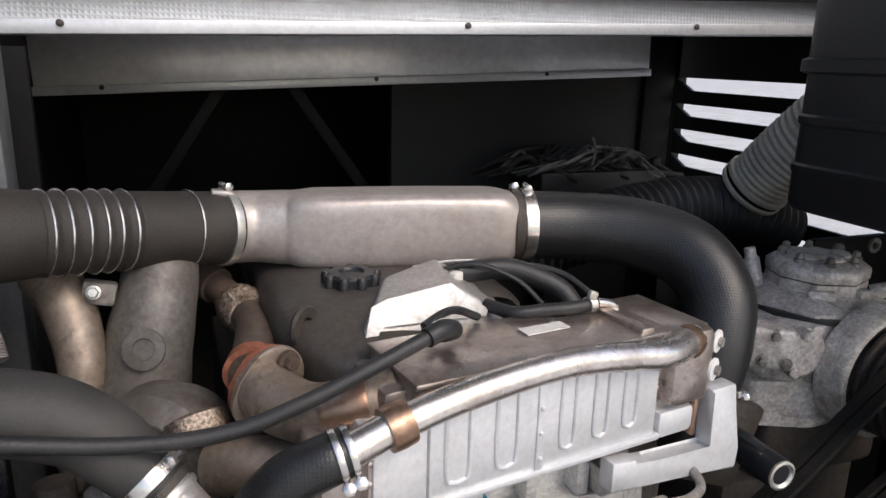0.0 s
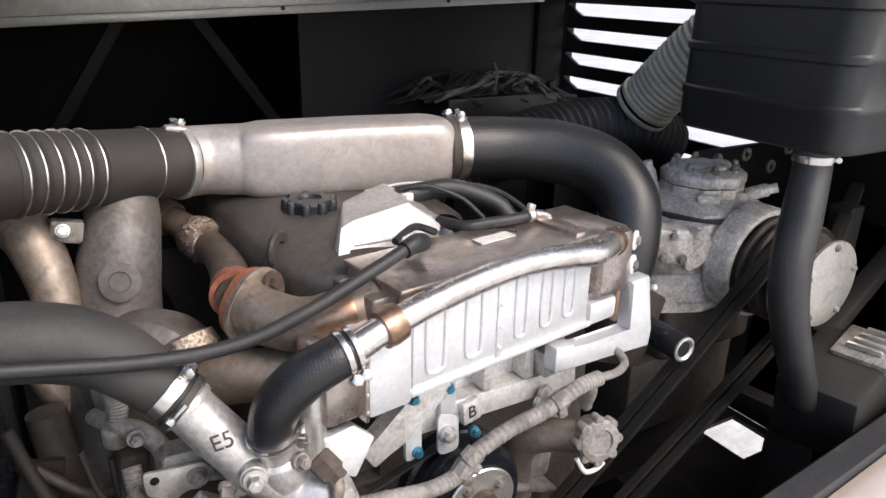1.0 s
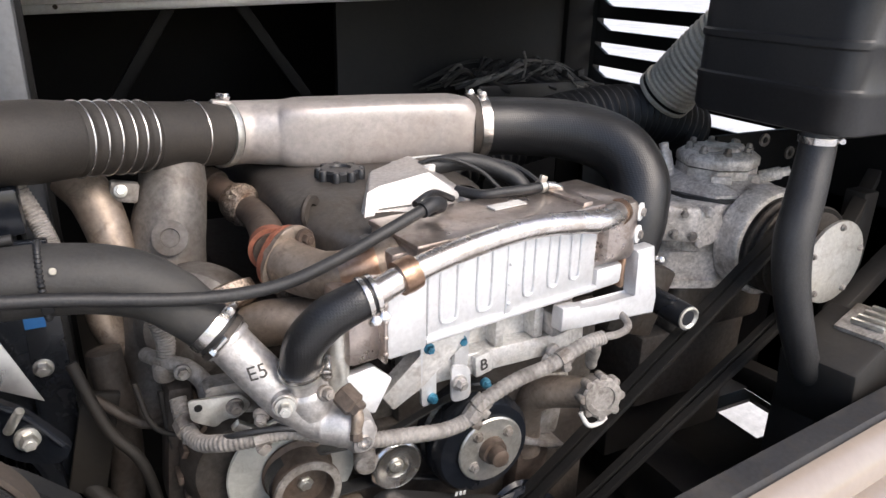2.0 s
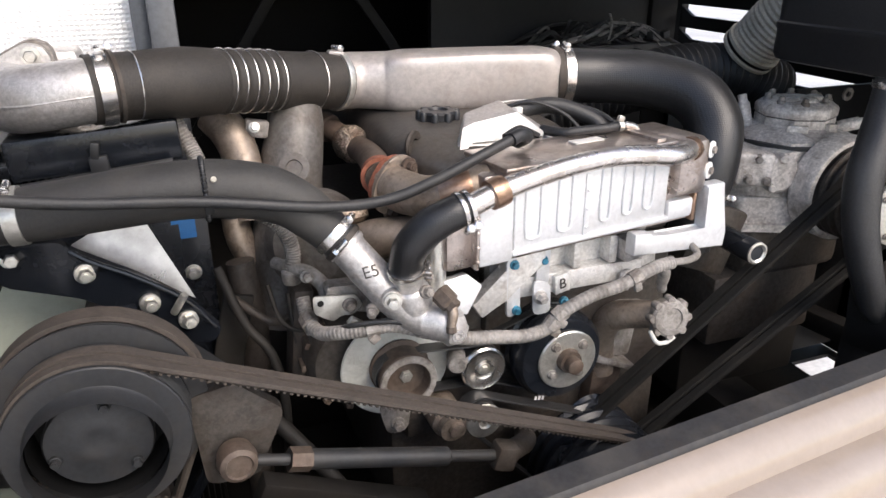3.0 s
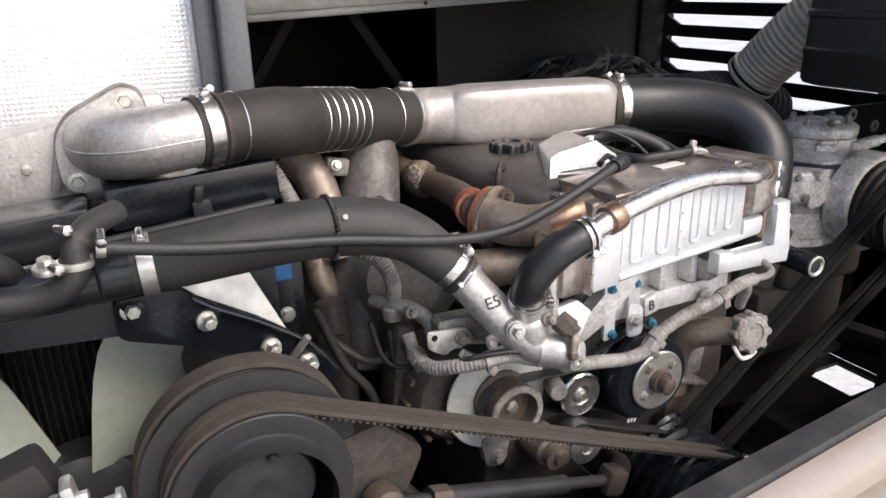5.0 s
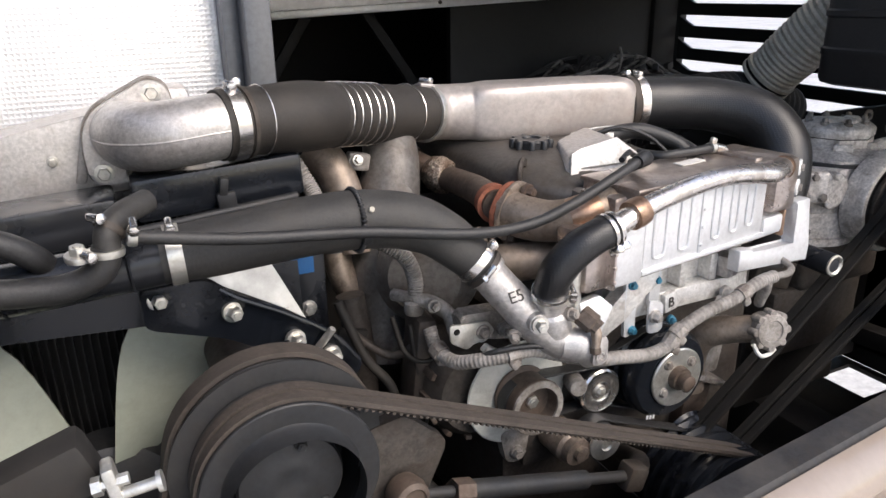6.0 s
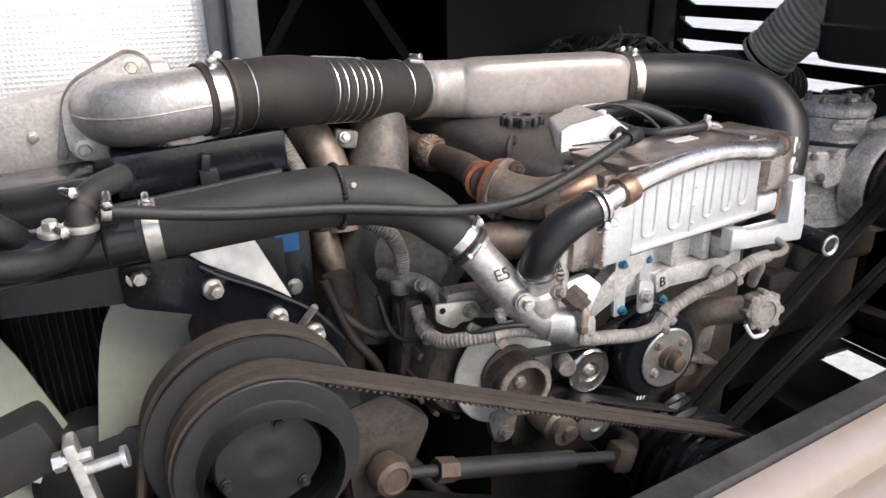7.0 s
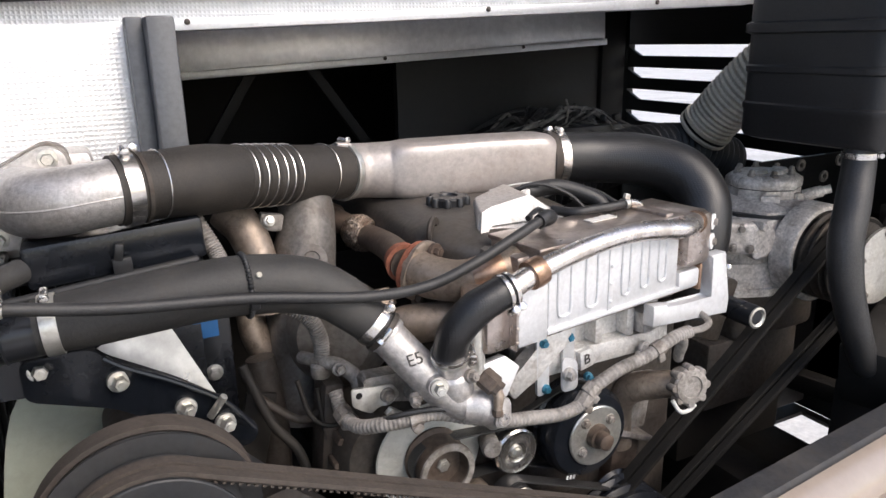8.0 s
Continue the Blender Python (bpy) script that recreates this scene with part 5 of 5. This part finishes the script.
belt(fb, (FX, FZ), 0.097, (0.38, 0.715), 0.105, 0.4865, 0.5185, 0.016, 0.008, DUSTY, 0.0095)
belt(fb, (FX, FZ), 0.097, (0.38, 0.715), 0.105, 0.508, 0.54, 0.016, 0.008, DUSTY, 0.0095)
sb = thing("second_fan_belt", "brown belt round the rear fan pulley rim", "drive belt", (-0.45, 0.55, 0.45))
belt(sb, (FX, FZ), 0.118, (-0.52, 0.52), 0.06, 0.56, 0.56, 0.03, 0.009, DUSTY)
part("lower_pulley", lathe(B(), [(0.02, 0), (0.062, 0), (0.06, 0.04), (0.02, 0.04)], (-0.52, 0.58, 0.52), (0, -1, 0), 40), PULLEY, sb)
ck = thing("crank_pulley", "black grooved crankshaft pulley", "pulley", (0.38, 0.56, 0.6))
part("rim", lathe(B(), pulley_profile(0.112, 0.13, 5, 0.009) + [(0.09, 0.13), (0.085, 0.1), (0.04, 0.1), (0.035, 0.12), (0.001, 0.12)], (0.395, 0.63, 0.715), (0, -1, 0), 64), BLACKPAINT, ck)
part("inner_rim", lathe(B(), [(0.05, 0), (0.055, 0.005), (0.05, 0.012), (0.055, 0.02), (0.05, 0.03)], (0.415, 0.65, 0.775), (0, -1, 0), 40), BLACKPAINT, ck)
part("shaft", lathe(B(), [(0.05, 0), (0.05, 0.2)], (0.38, 0.8, 0.715), (0, -1, 0), 30), IRON, ck)

ar = thing("adjuster_rod", "rusty threaded adjuster rod with ball ends", "rod", (0.0, 0.52, 0.83))
a0, a1 = Vector((-0.215, 0.5, 0.975)), Vector((0.189, 0.539, 0.838))
ad = (a1 - a0).normalized()
part("rod", lathe(B(), [(0.008, 0), (0.008, 0.07), (0.014, 0.07), (0.0145, 0.32), (0.009, 0.325), (0.009, 0.42)], a0, ad, 20), PULLEY, ar)
part("lock_nut", lathe(B(), [(0.017, 0.07), (0.017, 0.1)], a0, ad, 6), RUSTPIPE, ar)
part("ball_end", lathe(B(), [(0.012, -0.02), (0.024, -0.016), (0.027, 0), (0.024, 0.014), (0.018, 0.018), (0.016, 0.015), (0.001, 0.015)], a0, (0.1, -1, 0.05), 30), RUSTPIPE, ar)
part("fork", box(B(), tuple(a1), (0.04, 0.035, 0.045), (0, 18, 0), 0.008), IRON, ar)
part("plate", prism(B(), round_outline([(-0.06, 0.09), (0.0, 0.1), (0.06, 0.045), (0.03, -0.02), (0.02, -0.05), (-0.05, -0.05)], 0.012), 0.02, (-0.205, 0.545, 0.975), bevel=0.003), IRON, ar)
part("stay", sweep(B(), [tuple(a1), (0.26, 0.6, 0.8), (0.3, 0.68, 0.75)], 0.018, 12), IRON, ar)

# ---- air conditioning compressor ----
cp = thing("air_conditioning_compressor", "weathered grey alloy compressor with bolted round head", "compressor", (1.0, 0.95, 0.9))
CX, CY = 1.063, 0.91
body = prism(B(), round_outline([(-0.165, -0.06), (-0.115, -0.105), (0.12, -0.105), (0.12, 0.13), (-0.165, 0.13)], 0.012, 3), 0.1, (CX, CY, 1.092), (1, 0, 0), (0, 1, 0), 0.005)
part("crankcase", body, COMP, cp)
part("lower_case", prism(B(), round_outline([(-0.19, -0.07), (-0.1, -0.11), (0.12, -0.1), (0.12, 0.13), (-0.19, 0.13)], 0.016, 3), 0.06, (CX, CY, 1.034), (1, 0, 0), (0, 1, 0), 0.006), COMP, cp)
part("sump_flange", prism(B(), round_outline([(-0.2, -0.08), (-0.1, -0.125), (0.13, -0.11), (0.13, 0.14), (-0.2, 0.14)], 0.014, 3), 0.016, (CX, CY, 1.02), (1, 0, 0), (0, 1, 0), 0.003), COMP, cp)
part("sump", box(B(), (CX - 0.03, CY + 0.01, 0.965), (0.27, 0.22, 0.12), bevel=0.02, seg=3), IRON, cp)
part("gasket", lathe(B(), [(0.1, 0), (0.133, 0.001), (0.133, 0.009), (0.1, 0.01)], (CX, CY, 1.191), (0, 0, 1), 10), RUBBER, cp, "black gasket")
part("neck", lathe(B(), [(0.128, 0), (0.128, 0.006), (0.1, 0.02), (0.083, 0.026), (0.083, 0.044), (0.07, 0.0445)], (CX, CY, 1.2), (0, 0, 1), 8), COMP, cp)
part("seam", lathe(B(), [(0.06, 0), (0.079, 0.0), (0.079, 0.003), (0.06, 0.003)], (CX, CY, 1.243), (0, 0, 1), 8), IRON, cp)
hd = part("head", lathe(B(), [(0.06, 0), (0.083, 0.0005), (0.085, 0.003), (0.085, 0.019), (0.082, 0.023), (0.07, 0.031), (0.04, 0.034), (0.001, 0.034)], (CX, CY, 1.246), (0, 0, 1), 8), COMP, cp)
for k in range(8):
    a = 2 * math.pi * (k + 0.3) / 8
    bolt(hd, (CX + 0.062 * math.cos(a), CY + 0.062 * math.sin(a), 1.278), (0, 0, 1), 0.007, CASTGREY, 1.35, 0.011)
for k in range(3):
    a = radians(200 + 65 * k)
    part("head_boss", lathe(B(), [(0.019, -0.01), (0.019, 0.005), (0.015, 0.009), (0.001, 0.009)], (CX + 0.034 * math.cos(a), CY + 0.034 * math.sin(a), 1.278), (0, 0, 1), 18), COMP, hd)
part("neck_boss", box(B(), (1.012, 0.848, 1.226), (0.042, 0.018, 0.02), (0, 0, -40), 0.003), COMP, cp)
part("neck_boss", box(B(), (1.085, 0.83, 1.226), (0.026, 0.018, 0.022), (0, 0, 0), 0.003), COMP, cp)
cov = part("side_cover", box(B(), (0.885, 0.825, 1.163), (0.072, 0.05, 0.07), (0, 0, -33), 0.007, 3), COMP, cp)
for p in ((0.877, 0.805, 1.187), (0.862, 0.81, 1.145), (0.893, 0.792, 1.142)):
    bolt(cov, p, (-0.545, -0.84, 0), 0.008, CASTGREY, 1.3, 0.011)
part("round_boss", lathe(B(), [(0.04, -0.02), (0.04, 0.004), (0.034, 0.009), (0.02, 0.009), (0.001, 0.006)], (0.938, 0.802, 1.15), (-0.1, -1, 0), 28), COMP, cp)
for p in ((0.928, 0.79, 1.186), (0.91, 0.79, 1.125)):
    part("pin", lathe(B(), [(0.009, -0.02), (0.009, 0.006), (0.006, 0.009)], p, (-0.3, -1, 0), 12), COMP, cp)
part("service_valve", lathe(B(), [(0.014, 0), (0.014, 0.04), (0.01, 0.045), (0.01, 0.06)], (1.13, 0.85, 1.222), (0.6, -0.6, 0.3), 12), COMP, cp)
part("service_valve", lathe(B(), [(0.014, -0.03), (0.014, 0.04), (0.01, 0.045), (0.01, 0.06)], (0.975, 0.96, 1.225), (-0.2, 0.2, 1), 12), COMP, cp)
part("foot", box(B(), (0.98, 0.95, 0.83), (0.3, 0.26, 0.17), bevel=0.01), IRON, cp)
part("mount_rail", box(B(), (1.0, 0.98, 0.68), (0.36, 0.2, 0.2), bevel=0.01), UNDER, cp)
part("big_rim", lathe(B(), [(0.07, 0), (0.108, 0), (0.112, 0.004), (0.112, 0.05), (0.108, 0.056), (0.1, 0.057), (0.098, 0.045), (0.05, 0.045)], (1.075, 0.8, 1.115), (0, -1, 0), 64), COMP, cp, "pale steel clutch rim")
part("grooved_rim", lathe(B(), pulley_profile(0.1, 0.09, 4, 0.012) + [(0.06, 0.09)], (1.082, 0.757, 1.115), (0, -1, 0), 56), IRON, cp)
part("cover_disc", lathe(B(), [(0.05, 0), (0.08, 0), (0.083, 0.003), (0.082, 0.008), (0.03, 0.013), (0.001, 0.013)], (1.082, 0.625, 1.12), (0, -1, 0), 56), ZINC, cp, "pale round cover disc")
part("disc_hub", lathe(B(), [(0.05, 0), (0.05, 0.06)], (1.082, 0.68, 1.12), (0, -1, 0), 40), IRON, cp)
for k in range(5):
    a = 2 * math.pi * k / 5 + 0.3
    bolt(cp, (1.082 + 0.07 * math.cos(a), 0.616, 1.12 + 0.07 * math.sin(a)), r=0.005, material=CASTGREY, length=0.006)
cb = thing("compressor_belts", "pair of long black compressor belts", "drive belt", (0.7, 0.66, 0.75))
belt(cb, (0.42, 0.752), 0.055, (1.085, 1.105), 0.096, 0.602, 0.675, 0.0175, 0.01, BELT)
belt(cb, (0.42, 0.752), 0.055, (1.085, 1.105), 0.096, 0.624, 0.697, 0.0175, 0.01, BELT)
rl = thing("belt_roller", "black belt roller tube with a pale ring", "roller", (0.71, 0.7, 1.05))
part("tube", lathe(B(), [(0.021, 0), (0.0225, 0.005), (0.0225, 0.1), (0.021, 0.105)], (0.742, 0.74, 1.067), (-0.02, -1, 0), 32), BLACKPAINT, rl)
part("ring", lathe(B(), [(0.014, 0), (0.0215, 0), (0.0215, 0.003), (0.018, 0.004), (0.014, 0.001)], (0.74, 0.635, 1.067), (-0.02, -1, 0), 32, False), ZINC, rl, "worn pale end ring")
part("bracket", box(B(), (0.75, 0.775, 1.045), (0.12, 0.04, 0.14), (0, 20, 0), 0.008), IRON, rl)

# ---- air cleaner ----
ac = thing("air_cleaner", "large black ribbed plastic air cleaner box", "air cleaner", (1.2, 0.76, 1.37))
out = round_outline([(0.945, 0.57), (1.5, 0.57), (1.5, 0.92), (0.945, 0.92)], 0.06, 6)
bm = B()
zs = [(1.368, 0.9), (1.374, 0.97), (1.385, 0.99), (1.432, 0.99), (1.436, 1.0), (1.446, 1.0), (1.45, 0.985), (1.51, 0.985), (1.514, 1.0), (1.524, 1.0), (1.528, 0.985), (1.59, 0.985), (1.594, 1.02), (1.612, 1.02), (1.616, 0.99), (1.8, 0.99)]
rings = [[bm.verts.new((1.2225 + (a - 1.2225) * k, 0.745 + (b - 0.745) * (k if k < 1 else 1 + (k - 1) * 1.5), z)) for a, b in out] for z, k in zs]
for p, q in zip(rings, rings[1:]):
    for i in range(len(p)):
        bm.faces.new((p[i], p[(i + 1) % len(p)], q[(i + 1) % len(p)], q[i]))
bm.faces.new(rings[0])
bm.faces.new(rings[-1])
part("body", bm, BLACKPLASTIC, ac)
part("latch", box(B(), (1.13, 0.565, 1.47), (0.05, 0.02, 0.075), bevel=0.008), BLACKPLASTIC, ac)
part("strap", box(B(), (1.25, 0.935, 1.6), (0.03, 0.04, 0.4), bevel=0.004), DARK, ac)
dh = thing("drain_hose", "black rubber hose hanging from the air cleaner", "hose", (0.98, 0.58, 0.95))
part("tube", sweep(B(), [(0.985, 0.635, 1.385), (0.98, 0.63, 1.335), (0.95, 0.612, 1.265), (0.92, 0.595, 1.19), (0.925, 0.577, 1.09), (0.97, 0.56, 0.965), (1.0, 0.56, 0.93)], [0.029, 0.031, 0.033, 0.033, 0.031, 0.028, 0.026], 28), RUBBER, dh)
clamp(dh, (0.984, 0.634, 1.36), (0, 0, 1), 0.0305, 0.012, STEEL, (1, -1, 0))
dv = thing("valve_box", "grimy valve box with pale ribbed lid", "box", (1.1, 0.55, 0.85))
part("body", box(B(), (1.08, 0.56, 0.93), (0.2, 0.14, 0.14), (0, -12, 12), 0.01), UNDER, dv)
part("lid", box(B(), (1.13, 0.545, 1.01), (0.1, 0.1, 0.02), (0, -12, 12), 0.006), CASTGREY, dv)
for k in range(4):
    part("rib", box(B(), (1.105 + 0.02 * k, 0.54, 1.02 + 0.004 * k), (0.009, 0.06, 0.012), (0, -12, 12), 0.003), ZINC, dv)
part("leg", box(B(), (1.05, 0.58, 0.7), (0.1, 0.1, 0.36), bevel=0.01), UNDER, dv)

inb = thing("intake_bellows", "khaki ribbed rubber intake bellows with clamp", "bellows", (1.25, 1.25, 1.3))
kl = [(1.275, 1.3, 1.325), (1.29, 1.235, 1.4), (1.313, 1.16, 1.48), (1.348, 1.08, 1.56)]
part("bellows", sweep(B(), kl, lambda s: 0.072 + 0.004 * s + 0.0022 * math.sin(s * 2 * math.pi * 7), 40, 60), KHAKI, inb)
part("collar", lathe(B(), [(0.06, -0.022), (0.079, -0.02), (0.08, -0.012), (0.075, -0.008), (0.075, 0.0), (0.08, 0.003), (0.08, 0.012), (0.06, 0.014)], (1.276, 1.294, 1.333), (0.15, -0.65, 0.75), 44), KHAKI, inb, "pale moulded collar")
part("band", lathe(B(), [(0.07, -0.0075), (0.0772, -0.0075), (0.0772, -0.0005), (0.07, -0.0005)], (1.276, 1.294, 1.333), (0.15, -0.65, 0.75), 44), DARK, inb, "black band")
part("lower_hose", sweep(B(), [(0.7, 1.42, 1.17), (0.85, 1.4, 1.215), (1.0, 1.39, 1.245), (1.15, 1.38, 1.262), (1.3, 1.37, 1.25), (1.45, 1.36, 1.2)], lambda s: 0.074 + 0.0055 * math.sin(s * 2 * math.pi * 7), 40, 60), RUBBER, inb, "black corrugated hose")

# cables on a box at the bulkhead
jb = thing("junction_box", "black junction box heaped with cables", "junction box", (1.2, 1.88, 1.15))
part("box", box(B(), (1.2, 1.88, 1.235), (0.42, 0.14, 0.1), bevel=0.01), BLACKPLASTIC, jb)
part("pedestal", box(B(), (1.2, 1.91, 0.85), (0.3, 0.1, 0.5), bevel=0.01), DARK, jb)
rnd = random.Random(4)
for k in range(34):
    x = 1.0 + 0.36 * rnd.random()
    y = 1.82 + 0.08 * rnd.random()
    l = 0.1 + 0.14 * rnd.random()
    h = rnd.random()
    w = rnd.random()
    pts = [(x - l, y + 0.05 * rnd.random(), 1.27 + 0.02 * h), (x - l * 0.6, y - 0.04 * w, 1.295 + 0.05 * h), (x - 0.02 * w, y + 0.03, 1.3 + 0.055 * rnd.random()), (x + l * 0.4 * w, y + 0.02, 1.285 + 0.05 * w), (x + l * 0.8, y - 0.03 * h, 1.262)]
    part("cable", sweep(B(), pts, 0.0025 + 0.006 * rnd.random() ** 2, 8), rnd.choice((RUBBER, RUBBER, GREYHOSE, GREYHOSE, CONDUIT)), jb)
for k in range(7):
    part("connector", box(B(), (1.02 + 0.06 * k + 0.02 * rnd.random(), 1.83, 1.3 + 0.03 * rnd.random()), (0.03, 0.02, 0.022), (20 * rnd.random(), 50 * rnd.random() - 25, 40 * rnd.random()), 0.003), rnd.choice((BLACKPLASTIC, GREYHOSE)), jb)
part("tie", sweep(B(), [(1.16, 1.82, 1.3), (1.165, 1.815, 1.35), (1.15, 1.81, 1.385)], 0.004, 8), CONDUIT, jb)

# adjuster bolts at the near corner
nb = thing("tension_bracket", "grimy bracket with bright zinc adjuster bolts", "bracket", (-0.53, 0.36, 1.1))
part("arm", box(B(), (-0.61, 0.37, 1.205), (0.15, 0.04, 0.05), (0, -18, 0), 0.008), UNDER, nb)
part("plate", box(B(), (-0.525, 0.345, 1.195), (0.01, 0.022, 0.075), (0, -8, 0), 0.003), ZINC, nb)
part("bolt", lathe(B(), [(0.005, -0.01), (0.005, 0.02), (0.009, 0.02), (0.009, 0.024)], (-0.515, 0.34, 1.205), (1, -0.1, 0.15), 16), ZINC, nb)
part("bolt", lathe(B(), [(0.005, -0.02), (0.005, 0.0), (0.008, 0.0), (0.008, 0.007)], (-0.535, 0.34, 1.217), (-1, 0.1, -0.1), 6), ZINC, nb)
part("stem", box(B(), (-0.7, 0.4, 1.0), (0.06, 0.05, 0.5), bevel=0.01), UNDER, nb)

# dark stays and hoses in the gap beside the alternator
st = thing("engine_stays", "grimy black stays and hoses beside the engine", "bracket", (-0.12, 0.85, 0.45))
for pts, r, m in (([(-0.16, 0.86, 1.1), (-0.15, 0.84, 0.95), (-0.17, 0.82, 0.75), (-0.16, 0.82, 0.46)], 0.024, IRON),
                  ([(-0.2, 0.8, 1.12), (-0.17, 0.77, 1.03), (-0.13, 0.75, 0.96), (-0.12, 0.76, 0.8), (-0.15, 0.8, 0.46)], 0.008, UNDER),
                  ([(-0.22, 0.84, 0.92), (-0.1, 0.72, 0.8), (-0.02, 0.66, 0.7), (0.08, 0.66, 0.6)], 0.014, UNDER),
                  ([(-0.18, 0.8, 1.06), (-0.13, 0.78, 1.02), (-0.1, 0.76, 1.03), (-0.08, 0.75, 1.06)], 0.007, IRON)):
    part("stay", sweep(B(), pts, r, 14), m, st)
part("plate", box(B(), (-0.19, 0.82, 0.98), (0.05, 0.012, 0.16), (0, 14, 0), 0.003), UNDER, st)
part("lower_arm", box(B(), (-0.05, 0.64, 0.74), (0.3, 0.04, 0.05), (0, 24, 0), 0.006), UNDER, st)

# black bracket plates and bars behind the air cleaner
bk = thing("bracket_plate", "black bracket plate with ringed bolts", "bracket", (1.35, 1.02, 1.0))
part("plate", box(B(), (1.36, 1.03, 1.17), (0.36, 0.016, 0.2), bevel=0.003), DARK, bk)
for x, z in ((1.24, 1.245), (1.34, 1.25), (1.44, 1.21), (1.5, 1.25)):
    part("ring", lathe(B(), [(0.008, 0), (0.016, 0.001), (0.016, 0.006), (0.008, 0.006), (0.008, 0)], (x, 1.022, z), (0, -1, 0), 20, False), CASTGREY, bk)
part("leg", box(B(), (1.36, 1.06, 0.8), (0.3, 0.05, 0.6), bevel=0.005), UNDER, bk)
br = thing("side_rails", "grimy black body rails beside the compressor", "rail", (1.35, 0.7, 0.6))
for c, s, r in (((1.38, 0.78, 1.14), (0.36, 0.03, 0.035), (0, -14, 25)), ((1.4, 0.72, 1.0), (0.36, 0.04, 0.04), (0, -20, 10)), ((1.42, 0.8, 0.8), (0.05, 0.05, 0.75), (0, 0, 0)), ((1.3, 0.62, 0.8), (0.5, 0.04, 0.06), (0, -8, 6)), ((1.25, 0.9, 0.7), (0.05, 0.5, 0.05), (0, 0, 10))):
    part("rail", box(B(), c, s, r, 0.004), UNDER, br)
wr = thing("sensor_wires", "thin pale and black sensor wires", "wire", (0.36, 0.86, 1.29))
for pts, r, m in (([(0.3, 0.9, 1.32), (0.35, 0.88, 1.33), (0.4, 0.87, 1.328), (0.43, 0.88, 1.31)], 0.0016, PAPER),
                  ([(0.33, 0.86, 1.325), (0.37, 0.84, 1.335), (0.42, 0.82, 1.315), (0.45, 0.8, 1.285)], 0.0035, RUBBER),
                  ([(0.42, 0.9, 1.29), (0.47, 0.89, 1.31), (0.52, 0.86, 1.3), (0.55, 0.8, 1.27)], 0.005, RUBBER),
                  ([(0.24, 0.68, 1.32), (0.27, 0.7, 1.325), (0.3, 0.73, 1.315), (0.33, 0.74, 1.3)], 0.005, RUBBER)):
    part("wire", sweep(B(), pts, r, 8), m, wr)
for p in ((0.338, 0.835, 1.322), (0.46, 0.85, 1.3), (0.255, 0.69, 1.318)):
    part("connector", box(B(), p, (0.018, 0.012, 0.012), (0, 0, 30), 0.002), PAPER, wr)
